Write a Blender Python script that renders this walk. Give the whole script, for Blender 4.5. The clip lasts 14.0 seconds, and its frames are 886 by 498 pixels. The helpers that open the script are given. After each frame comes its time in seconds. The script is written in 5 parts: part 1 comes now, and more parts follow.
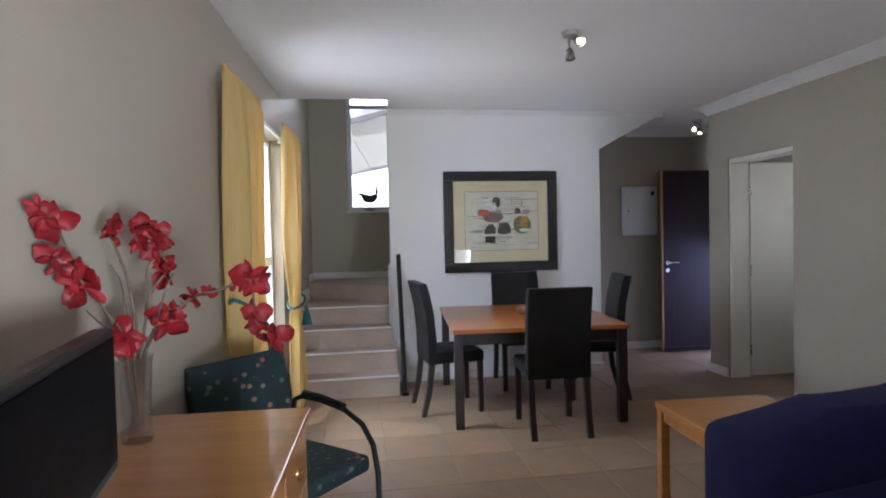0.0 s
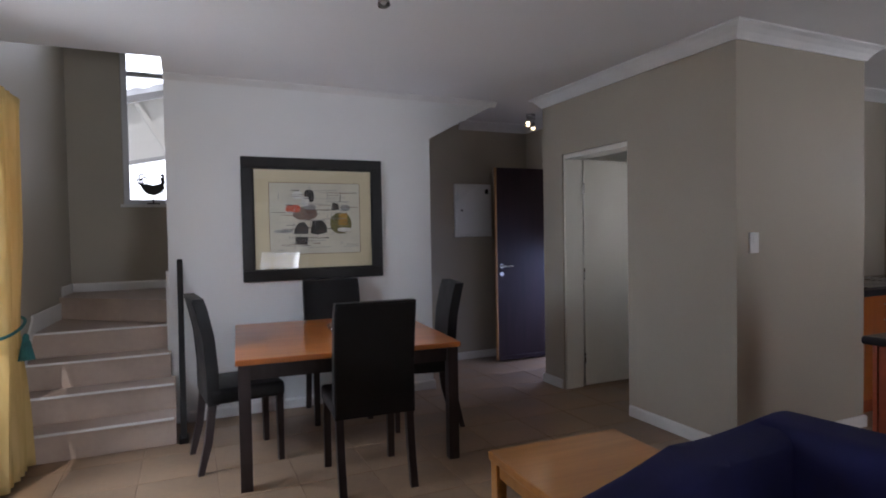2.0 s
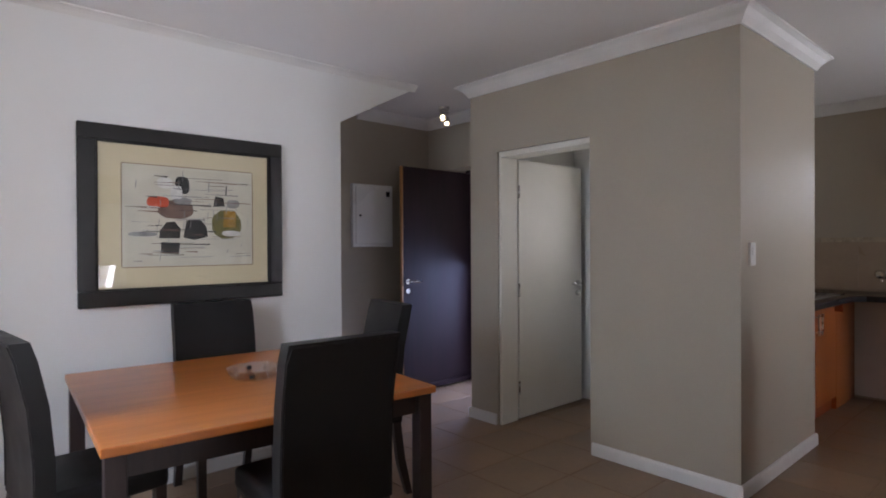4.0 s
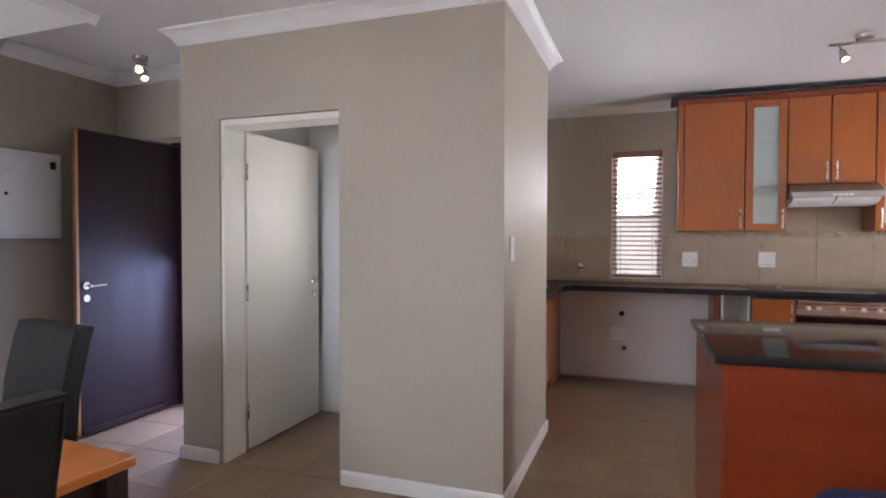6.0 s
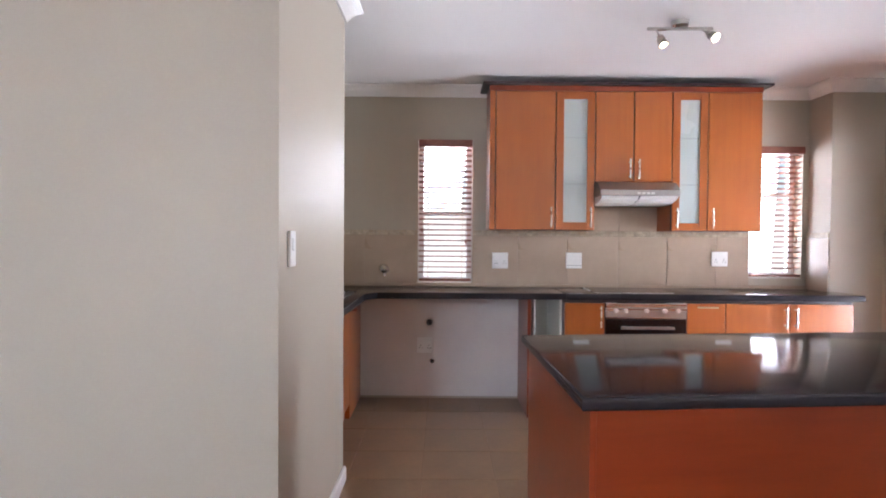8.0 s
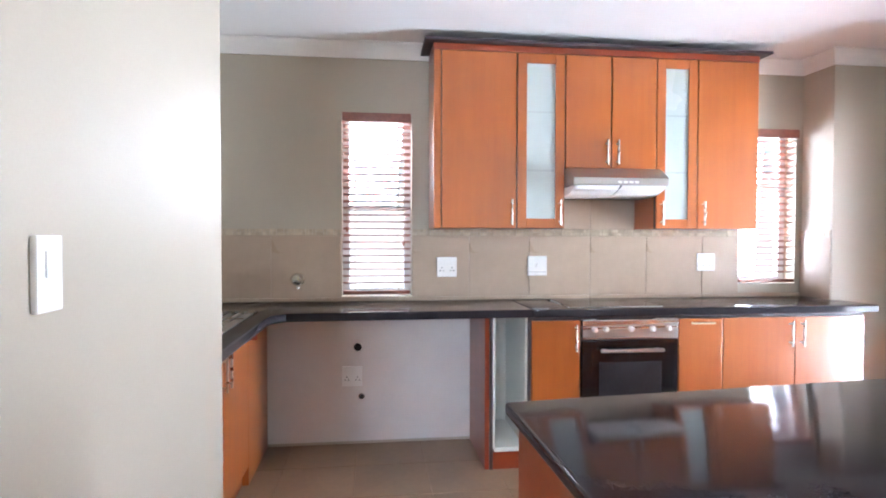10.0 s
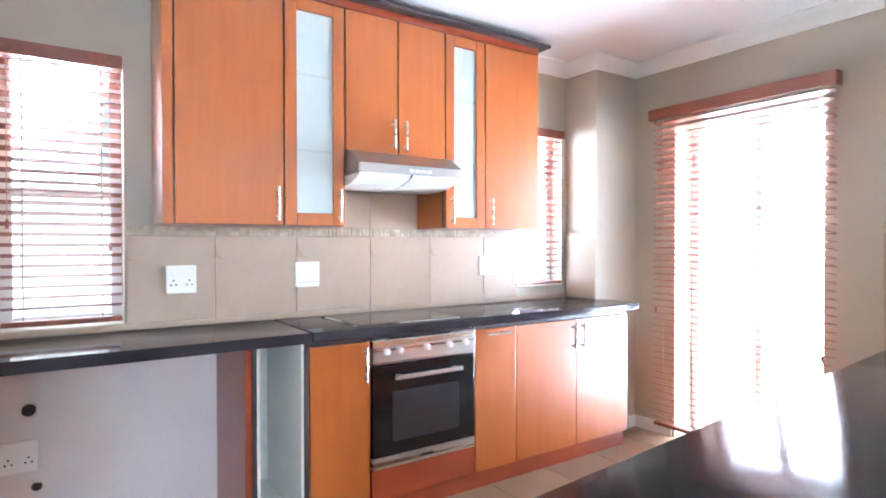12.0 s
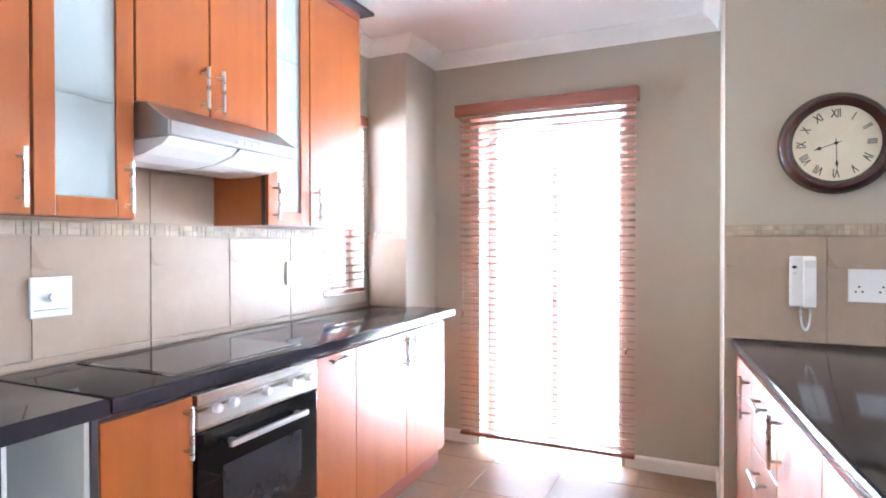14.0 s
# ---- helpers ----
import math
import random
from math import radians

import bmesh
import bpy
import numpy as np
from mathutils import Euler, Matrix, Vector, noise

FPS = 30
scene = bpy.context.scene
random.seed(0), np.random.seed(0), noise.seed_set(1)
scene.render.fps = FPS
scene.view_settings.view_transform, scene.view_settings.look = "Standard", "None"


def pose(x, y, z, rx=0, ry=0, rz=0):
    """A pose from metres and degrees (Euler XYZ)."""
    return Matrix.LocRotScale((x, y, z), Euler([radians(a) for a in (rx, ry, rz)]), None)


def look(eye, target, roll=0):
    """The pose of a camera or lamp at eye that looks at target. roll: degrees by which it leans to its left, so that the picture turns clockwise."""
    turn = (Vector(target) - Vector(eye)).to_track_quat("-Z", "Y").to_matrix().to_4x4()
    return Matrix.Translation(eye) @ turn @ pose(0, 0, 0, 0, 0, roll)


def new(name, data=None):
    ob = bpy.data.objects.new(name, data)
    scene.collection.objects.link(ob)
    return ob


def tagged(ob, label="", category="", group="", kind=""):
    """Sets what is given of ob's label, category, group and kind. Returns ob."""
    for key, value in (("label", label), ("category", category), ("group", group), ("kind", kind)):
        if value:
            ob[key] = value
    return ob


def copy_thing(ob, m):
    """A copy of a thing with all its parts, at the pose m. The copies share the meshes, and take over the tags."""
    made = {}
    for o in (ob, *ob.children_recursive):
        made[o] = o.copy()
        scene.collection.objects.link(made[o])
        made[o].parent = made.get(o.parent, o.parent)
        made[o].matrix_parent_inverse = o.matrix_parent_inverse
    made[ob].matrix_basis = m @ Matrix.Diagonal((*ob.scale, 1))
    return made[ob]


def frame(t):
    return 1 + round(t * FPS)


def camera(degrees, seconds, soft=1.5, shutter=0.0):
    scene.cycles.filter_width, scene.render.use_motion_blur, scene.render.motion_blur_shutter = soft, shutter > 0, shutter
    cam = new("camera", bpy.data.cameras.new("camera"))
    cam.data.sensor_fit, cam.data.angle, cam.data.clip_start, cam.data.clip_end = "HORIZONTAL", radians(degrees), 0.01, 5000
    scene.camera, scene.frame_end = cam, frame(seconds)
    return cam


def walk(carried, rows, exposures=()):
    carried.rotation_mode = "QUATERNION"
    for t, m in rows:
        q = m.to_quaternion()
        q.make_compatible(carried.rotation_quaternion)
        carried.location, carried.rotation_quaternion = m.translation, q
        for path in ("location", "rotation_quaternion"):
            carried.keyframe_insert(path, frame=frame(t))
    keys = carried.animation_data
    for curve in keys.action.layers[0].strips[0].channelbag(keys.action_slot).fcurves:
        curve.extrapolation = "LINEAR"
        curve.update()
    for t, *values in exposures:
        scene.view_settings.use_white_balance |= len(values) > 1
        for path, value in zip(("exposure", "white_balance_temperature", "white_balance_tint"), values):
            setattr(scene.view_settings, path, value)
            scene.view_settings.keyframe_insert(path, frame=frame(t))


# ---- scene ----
cam = camera(75.7, 14.0, 1.9)
PATH = [
    (0, (0.567, 0.849, 1.407), (0.862, 2.826, 1.353), -1.3),
    (0.5, (0.705, 1.05, 1.41), (1.093, 3.011, 1.356), -1.2),
    (1, (0.86, 1.253, 1.402), (1.388, 3.182, 1.347), -1.1),
    (1.5, (0.982, 1.407, 1.392), (1.649, 3.291, 1.336), -1.1),
    (2, (0.996, 1.613, 1.381), (1.816, 3.437, 1.325), -1.0),
    (2.2, (0.962, 1.735, 1.354), (1.836, 3.533, 1.312), -0.9),
    (4.3, (0.834, 2.901, 1.344), (2.233, 4.33, 1.304), -0.2),
    (4.5, (0.898, 2.948, 1.377), (2.344, 4.329, 1.315), -0.1),
    (5, (1.008, 3.096, 1.369), (2.649, 4.238, 1.316), 0.1),
    (5.5, (1.129, 3.198, 1.364), (2.911, 4.103, 1.315), 0.0),
    (6, (1.257, 3.325, 1.359), (3.138, 4.001, 1.312), 0.1),
    (6.5, (1.41, 3.41, 1.343), (3.364, 3.834, 1.299), 0.1),
    (7, (1.637, 3.445, 1.354), (3.622, 3.683, 1.31), 0.2),
    (7.5, (1.857, 3.467, 1.341), (3.854, 3.569, 1.296), 0.2),
    (7.7, (1.955, 3.455, 1.331), (3.954, 3.508, 1.289), 0.3),
    (9.8, (3.061, 3.478, 1.346), (5.05, 3.271, 1.304), 0.2),
    (10, (3.117, 3.453, 1.352), (5.102, 3.208, 1.307), 0.1),
    (10.5, (3.357, 3.449, 1.357), (5.307, 3.007, 1.301), 0.2),
    (11, (3.58, 3.429, 1.316), (5.455, 2.734, 1.288), 0.0),
    (11.5, (3.75, 3.42, 1.324), (5.529, 2.506, 1.292), 0.1),
    (12, (3.94, 3.443, 1.318), (5.598, 2.325, 1.297), -0.1),
    (12.5, (4.16, 3.483, 1.34), (5.636, 2.133, 1.309), 0.0),
    (13, (4.385, 3.456, 1.335), (5.662, 1.917, 1.309), -0.0),
    (13.5, (4.65, 3.467, 1.331), (5.716, 1.774, 1.305), 0.1),
    (14, (4.911, 3.503, 1.326), (5.743, 1.684, 1.305), -0.1),
]
EXPOSURES = [(0, -1.24, 5850, 12), (1.0, -1.58, 5850, 13), (2.2, -1.77, 6050, 16), (4.3, -1.1, 6200, 17), (5.0, -0.8, 6200, 18), (6.0, -0.38, 6200, 18), (7.5, 0.03, 6050, 18), (9.8, 0.78, 5600, 11), (11.0, 1.20, 5350, 9), (12.5, 1.20, 5350, 9), (14.0, 1.17, 5350, 10)]
walk(cam, [(t, look(eye, target, roll)) for t, eye, target, roll in PATH], EXPOSURES)

# ---- light ----
world = bpy.data.worlds.new("world")
scene.world = world
world.use_nodes = True
wn = world.node_tree
bg = wn.nodes["Background"]
sky = wn.nodes.new("ShaderNodeTexSky")
sky.sky_type = "NISHITA"
sky.sun_disc = False
SUN_TO = Vector((-0.245, -0.53, 0.83)).normalized()
sky.sun_elevation = math.asin(SUN_TO.z)
sky.sun_rotation = math.atan2(SUN_TO.x, SUN_TO.y)
wn.links.new(sky.outputs[0], bg.inputs[0])
bg.inputs[1].default_value = 0.15
sun_data = bpy.data.lights.new("sun", "SUN")
sun_data.energy, sun_data.angle, sun_data.color = 5.0, radians(0.5), (1.0, 0.95, 0.88)
sun = new("sun", sun_data)
sun.matrix_world = look((-2, -6, 12), Vector((-2, -6, 12)) - SUN_TO)


def window_light(name, place, toward, width, height, watts, color=(0.93, 0.96, 1.0), spread=180):
    """Skylight that comes in by a window's opening."""
    d = bpy.data.lights.new(name, "AREA")
    d.shape, d.size, d.size_y, d.energy, d.color = "RECTANGLE", width, height, watts, color
    d.spread = radians(spread)
    ob = new(name, d)
    ob.matrix_world = look(place, Vector(place) + Vector(toward))
    return ob


window_light("window_light_west", (-0.70, 4.85, 0.85), (0.75, 0.0, 1), 2.4, 1.0, 80, (0.93, 0.96, 1.0), 110)
window_light("window_light_west_sky", (-0.95, 4.75, 2.15), (1, 0.05, -0.75), 2.2, 1.2, 240, (0.76, 0.87, 1.0), 130)
window_light("window_light_south", (5.85, -0.45, 1.15), (0, 1, 0.12), 1.5, 2.1, 370)
window_light("window_light_kitchen", (7.25, 3.43, 1.95), (-1, -0.5, -0.2), 0.4, 0.8, 48)
window_light("window_light_corner", (7.2, 0.68, 1.55), (-1, 0, -0.1), 0.38, 1.0, 38)
window_light("window_light_patio", (2.80, -2.0, 0.55), (-1.2, 0.8, 0.3), 1.2, 0.95, 300, (0.93, 0.96, 1.0), 115)
window_light("window_light_stairs", (0.8, 8.1, 3.30), (0, -1, -0.6), 0.55, 0.5, 14)
window_light("window_light_entrance", (5.15, 6.42, 0.75), (-1, 0, -0.9), 0.7, 1.1, 72, (0.48, 0.60, 1.0))
window_light("window_light_closet", (5.35, 5.15, 1.6), (-1, 0.35, 0.4), 0.38, 0.75, 12, (1.0, 0.97, 0.92))


# ---- materials ----
def nodes_of(name):
    m = bpy.data.materials.new(name)
    m.use_nodes = True
    return m, m.node_tree, m.node_tree.nodes["Principled BSDF"]


def noise_node(nt, scale, detail=4.0, rough=0.55, stretch=(1, 1, 1), spot=None):
    tc = nt.nodes.new("ShaderNodeTexCoord")
    mp = nt.nodes.new("ShaderNodeMapping")
    mp.inputs["Scale"].default_value = stretch
    nt.links.new(tc.outputs["Object"], mp.inputs["Vector"])
    n = nt.nodes.new("ShaderNodeTexNoise")
    n.inputs["Scale"].default_value, n.inputs["Detail"].default_value, n.inputs["Roughness"].default_value = scale, detail, rough
    nt.links.new(mp.outputs[0], n.inputs["Vector"])
    return n


def ramp(nt, source, stops):
    r = nt.nodes.new("ShaderNodeValToRGB")
    while len(r.color_ramp.elements) < len(stops):
        r.color_ramp.elements.new(0.5)
    for e, (p, c) in zip(r.color_ramp.elements, stops):
        e.position, e.color = p, (*c, 1)
    nt.links.new(source, r.inputs[0])
    return r


def mix(nt, kind, factor, a, b):
    n = nt.nodes.new("ShaderNodeMixRGB")
    n.blend_type = kind
    for sock, v in zip(n.inputs, (factor, a, b)):
        if isinstance(v, (int, float)):
            sock.default_value = v
        elif isinstance(v, tuple):
            sock.default_value = (*v, 1)
        else:
            nt.links.new(v, sock)
    return n.outputs[0]


def bump(nt, bsdf, source, strength, distance=0.002):
    b = nt.nodes.new("ShaderNodeBump")
    b.inputs["Strength"].default_value, b.inputs["Distance"].default_value = strength, distance
    nt.links.new(source, b.inputs["Height"])
    nt.links.new(b.outputs[0], bsdf.inputs["Normal"])


def shade(c, k):
    return tuple(max(0.0, min(1.0, v * k)) for v in c)


def surface(name, color, rough=0.5, metal=0.0, vary=0.12, scale=3.0, fine=60.0, relief=0.15, stretch=(1, 1, 1), coat=0.0, spec=0.5, by_object=0.0, by_island=0.0, uneven=1.0):
    """A plain surface with broad stains, fine grain, a little relief and uneven gloss."""
    m, nt, b = nodes_of(name)
    big = noise_node(nt, scale, 3.0, 0.5, stretch)
    small = noise_node(nt, fine, 3.0, 0.6, stretch)
    c = ramp(nt, big.outputs[0], [(0.3, shade(color, 1 - vary)), (0.7, shade(color, 1 + vary))]).outputs[0]
    g = ramp(nt, small.outputs[0], [(0.3, (1 - vary * 0.5,) * 3), (0.7, (1, 1, 1))]).outputs[0]
    c = mix(nt, "MULTIPLY", 1.0, c, g)
    for amount, node, socket in ((by_object, "ShaderNodeObjectInfo", "Random"), (by_island, "ShaderNodeNewGeometry", "Random Per Island")):
        if amount:
            o = nt.nodes.new(node)
            r = ramp(nt, o.outputs[socket], [(0.0, (1 - amount,) * 3), (1.0, (1, 1, 1))]).outputs[0]
            c = mix(nt, "MULTIPLY", 1.0, c, r)
    nt.links.new(c, b.inputs["Base Color"])
    r = ramp(nt, big.outputs[0], [(0.3, (max(rough - 0.06 * uneven, 0.02),) * 3), (0.7, (min(rough + 0.08 * uneven, 1),) * 3)])
    nt.links.new(r.outputs[0], b.inputs["Roughness"])
    b.inputs["Metallic"].default_value = metal
    b.inputs["Specular IOR Level"].default_value = spec
    if coat:
        b.inputs["Coat Weight"].default_value, b.inputs["Coat Roughness"].default_value = coat, 0.12
    if relief:
        bump(nt, b, small.outputs[0], relief)
    return m


def wood(name, dark, light, rough=0.35, coat=0.3, axis="z", scale=1.0):
    """Veneer with long grain along an axis."""
    m, nt, b = nodes_of(name)
    st = {"x": (1, 14, 14), "y": (14, 1, 14), "z": (14, 14, 1)}[axis]
    st = tuple(v * scale for v in st)
    grain = noise_node(nt, 2.2, 6.0, 0.62, st)
    cloud = noise_node(nt, 2.4, 3.0, 0.5)
    fine = noise_node(nt, 14.0, 3.0, 0.6, st)
    c = ramp(nt, grain.outputs[0], [(0.28, dark), (0.5, tuple((p + q) / 2 for p, q in zip(dark, light))), (0.74, light)]).outputs[0]
    k = ramp(nt, cloud.outputs[0], [(0.3, (0.8, 0.8, 0.8)), (0.7, (1, 1, 1))]).outputs[0]
    c = mix(nt, "MULTIPLY", 0.8, c, k)
    nt.links.new(c, b.inputs["Base Color"])
    b.inputs["Roughness"].default_value = rough
    b.inputs["Coat Weight"].default_value, b.inputs["Coat Roughness"].default_value = coat, 0.15
    bump(nt, b, fine.outputs[0], 0.06, 0.001)
    return m


PAINT = surface("taupe_paint", (0.41, 0.364, 0.288), 0.46, vary=0.06, scale=0.9, fine=140, relief=0.12, spec=0.28)
WHITE = surface("white_paint", (0.78, 0.78, 0.76), 0.55, vary=0.03, scale=0.8, fine=140, relief=0.10)
CEILING = surface("ceiling_paint", (0.80, 0.79, 0.77), 0.7, vary=0.03, scale=0.7, fine=120, relief=0.08)
TRIM = surface("trim_paint", (0.76, 0.75, 0.72), 0.4, vary=0.05, scale=4, fine=90, relief=0.05)
DOORPAINT = surface("door_paint", (0.78, 0.76, 0.68), 0.42, vary=0.04, scale=1.4, fine=90, relief=0.05)
FLOOR = surface("floor_tile_ceramic", (0.27, 0.174, 0.104), 0.36, vary=0.2, scale=2.6, fine=26, relief=0.05, by_object=0.12)
GROUT = surface("grout", (0.255, 0.168, 0.106), 0.8, vary=0.15, scale=5, fine=90)
STEPTILE = surface("step_tile_ceramic", (0.44, 0.34, 0.27), 0.42, vary=0.13, scale=3.0, fine=26, relief=0.05)
WALLGROUT = surface("wall_tile_grout", (0.36, 0.29, 0.215), 0.8, vary=0.12, scale=5, fine=90)
WALLTILE = surface("wall_tile_ceramic", (0.385, 0.292, 0.210), 0.3, vary=0.10, scale=2.2, fine=22, relief=0.04, by_object=0.08)
MOSAIC = surface("mosaic_stone", (0.47, 0.385, 0.27), 0.4, vary=0.15, scale=20, fine=60, by_island=0.28)
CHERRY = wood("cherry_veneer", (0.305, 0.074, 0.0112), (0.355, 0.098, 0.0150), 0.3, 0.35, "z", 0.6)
# Same cherry with level grain, darker: shade on panels and plinths is in the colour.
CHERRY_H_SHADED = wood("cherry_veneer_level_shaded", (0.20, 0.028, 0.0075), (0.25, 0.043, 0.011), 0.3, 0.35, "y", 0.6)
DARKEDGE = surface("dark_edging", (0.035, 0.025, 0.028), 0.4, vary=0.2)
GRANITE = surface("black_granite", (0.027, 0.024, 0.028), 0.085, vary=0.3, scale=2.5, fine=240, relief=0.0, spec=0.17, uneven=0.3)
STEEL = surface("brushed_steel", (0.50, 0.49, 0.46), 0.28, 1.0, vary=0.06, scale=6, fine=120, relief=0.04, stretch=(1, 0.1, 6))
HOODSTEEL = surface("hood_steel", (0.43, 0.42, 0.40), 0.34, 1.0, vary=0.08, scale=6, fine=120, relief=0.04, stretch=(1, 0.1, 6))
CHROME = surface("chrome", (0.75, 0.74, 0.72), 0.12, 1.0, vary=0.03, relief=0.0)
BRASS = surface("brass", (0.55, 0.38, 0.14), 0.3, 1.0, vary=0.1)
LEATHER = surface("dark_leather", (0.010, 0.009, 0.009), 0.46, vary=0.25, scale=5, fine=180, relief=0.3, spec=0.22)
LEGWOOD = wood("dark_stained_wood", (0.016, 0.010, 0.010), (0.035, 0.02, 0.02), 0.35, 0.2, "z")
TABLEWOOD = wood("polished_table_wood", (0.34, 0.095, 0.016), (0.54, 0.175, 0.036), 0.30, 0.4, "x", 0.45)
PINE = wood("light_wood", (0.40, 0.155, 0.030), (0.55, 0.235, 0.056), 0.28, 0.5, "x", 0.7)
BLUE = surface("blue_fabric", (0.016, 0.017, 0.075), 0.85, vary=0.22, scale=6, fine=320, relief=0.5, spec=0.25)
DOORDARK = surface("dark_door_varnish", (0.020, 0.009, 0.012), 0.5, vary=0.25, scale=2, fine=20, relief=0.05, stretch=(12, 12, 1), spec=0.22)
DOOREDGE = wood("raw_door_edge", (0.30, 0.14, 0.04), (0.45, 0.22, 0.07), 0.5, 0.1, "z")
BLACK = surface("black_plastic", (0.010, 0.010, 0.011), 0.36, vary=0.2, relief=0.05, spec=0.25)
SCREEN = surface("black_screen", (0.006, 0.006, 0.007), 0.08, vary=0.2, relief=0.0)
TVSCREEN = surface("matt_dark_screen", (0.003, 0.003, 0.004), 0.5, vary=0.2, relief=0.0, spec=0.05)
PLASTIC = surface("white_plastic", (0.78, 0.78, 0.76), 0.3, vary=0.03, relief=0.0)
HOLE = surface("dark_hole", (0.02, 0.017, 0.015), 0.8)
LAMINATE = surface("white_laminate", (0.66, 0.66, 0.60), 0.4, vary=0.04)
BLINDWOOD = wood("blind_wood", (0.17, 0.050, 0.030), (0.28, 0.092, 0.052), 0.35, 0.3, "x")
BLINDWOOD_Y = wood("blind_wood_level", (0.17, 0.050, 0.030), (0.28, 0.092, 0.052), 0.35, 0.3, "y")
CORD = surface("cord", (0.45, 0.33, 0.24), 0.8, vary=0.1)
ALU = surface("white_aluminium", (0.72, 0.73, 0.74), 0.35, vary=0.04, relief=0.0)
FRAMEWOOD = surface("black_frame_lacquer", (0.010, 0.008, 0.007), 0.4, vary=0.3, scale=8, relief=0.05, spec=0.35)
MAT = surface("cream_mount", (0.62, 0.53, 0.34), 0.7, vary=0.04, scale=4, fine=200, relief=0.08)
PAPER = surface("print_paper", (0.60, 0.56, 0.45), 0.75, vary=0.07, scale=7, fine=150, relief=0.08)
INK = surface("black_ink", (0.03, 0.028, 0.026), 0.7, vary=0.4, scale=20)
REDINK = surface("red_ink", (0.55, 0.08, 0.03), 0.7, vary=0.25, scale=20)
BROWNINK = surface("brown_ink", (0.20, 0.12, 0.09), 0.7, vary=0.35, scale=16)
OCHRE = surface("ochre_ink", (0.36, 0.20, 0.035), 0.7, vary=0.35, scale=16)
OLIVE = surface("olive_ink", (0.16, 0.14, 0.04), 0.7, vary=0.35, scale=16)
GREYINK = surface("grey_ink", (0.30, 0.29, 0.27), 0.7, vary=0.3, scale=16)
PALEINK = surface("pale_ink", (0.70, 0.68, 0.62), 0.7, vary=0.15, scale=16)
PETAL = surface("red_petal_silk", (0.27, 0.007, 0.012), 0.55, vary=0.3, scale=25, fine=120, relief=0.2)
STEM = surface("grey_brown_stem", (0.17, 0.13, 0.10), 0.7, vary=0.3, scale=30)
TEAL = surface("teal_cord", (0.03, 0.15, 0.14), 0.8, vary=0.25, scale=20, fine=200)
CLOCKRIM = surface("dark_brown_rim", (0.045, 0.018, 0.014), 0.25, vary=0.12, scale=12, relief=0.02, coat=0.4, uneven=0.2)
DIAL = surface("cream_dial", (0.68, 0.62, 0.46), 0.6, vary=0.08, scale=9, fine=90, relief=0.0)
STUCCO = surface("yard_wall_plaster", (0.74, 0.71, 0.64), 0.85, vary=0.1, scale=1.2, fine=60, relief=0.3)
PAVING = surface("yard_paving", (0.62, 0.59, 0.53), 0.85, vary=0.15, scale=2, fine=40, relief=0.3)
ROOFMETAL = surface("roof_sheet", (0.45, 0.45, 0.47), 0.5, vary=0.1, scale=2)
LEAF = surface("garden_leaf", (0.07, 0.12, 0.035), 0.6, vary=0.3, scale=6, by_island=0.5)
BARK = surface("bark", (0.16, 0.12, 0.09), 0.85, vary=0.3, scale=10, relief=0.5)
TIN = surface("dark_tin", (0.05, 0.05, 0.052), 0.45, 0.6, vary=0.3, scale=20)


def clear_glass(name, tint=(1, 1, 1), rough=0.0):
    m, nt, b = nodes_of(name)
    b.inputs["Base Color"].default_value = (*tint, 1)
    b.inputs["Roughness"].default_value = rough
    b.inputs["Transmission Weight"].default_value = 1.0
    b.inputs["IOR"].default_value = 1.45
    return m


GLASS = clear_glass("window_glass")


def thin_glass(name, gloss):
    """Thin clear glass: mostly see-through, with a sharp shine."""
    m, nt, b = nodes_of(name)
    t = nt.nodes.new("ShaderNodeBsdfTransparent")
    t.inputs[0].default_value = (0.95, 0.96, 0.96, 1)
    g = nt.nodes.new("ShaderNodeBsdfGlossy")
    g.inputs["Roughness"].default_value = 0.03
    mx = nt.nodes.new("ShaderNodeMixShader")
    mx.inputs[0].default_value = gloss
    nt.links.new(t.outputs[0], mx.inputs[1])
    nt.links.new(g.outputs[0], mx.inputs[2])
    nt.links.new(mx.outputs[0], nt.nodes["Material Output"].inputs[0])
    return m


VASEGLASS = thin_glass("vase_glass", 0.24)
SHELFEDGE = surface("shelf_edge_behind_glass", (0.33, 0.37, 0.36), 0.3, vary=0.04, relief=0.0)
FROST = surface("frosted_glass", (0.42, 0.47, 0.455), 0.22, vary=0.04, scale=2, relief=0.0, coat=0.3)


def curtain_cloth():
    m, nt, b = nodes_of("yellow_curtain_cloth")
    n = noise_node(nt, 3.0, 3.0, 0.5, (4, 4, 0.6))
    f = noise_node(nt, 300.0, 2.0)
    c = ramp(nt, n.outputs[0], [(0.3, (0.60, 0.42, 0.14)), (0.7, (0.74, 0.55, 0.23))]).outputs[0]
    nt.links.new(c, b.inputs["Base Color"])
    b.inputs["Roughness"].default_value = 0.75
    bump(nt, b, f.outputs[0], 0.2, 0.001)
    t = nt.nodes.new("ShaderNodeBsdfTranslucent")
    nt.links.new(c, t.inputs[0])
    mx = nt.nodes.new("ShaderNodeMixShader")
    mx.inputs[0].default_value = 0.3
    nt.links.new(b.outputs[0], mx.inputs[1])
    nt.links.new(t.outputs[0], mx.inputs[2])
    nt.links.new(mx.outputs[0], nt.nodes["Material Output"].inputs[0])
    return m


CURTAIN = curtain_cloth()


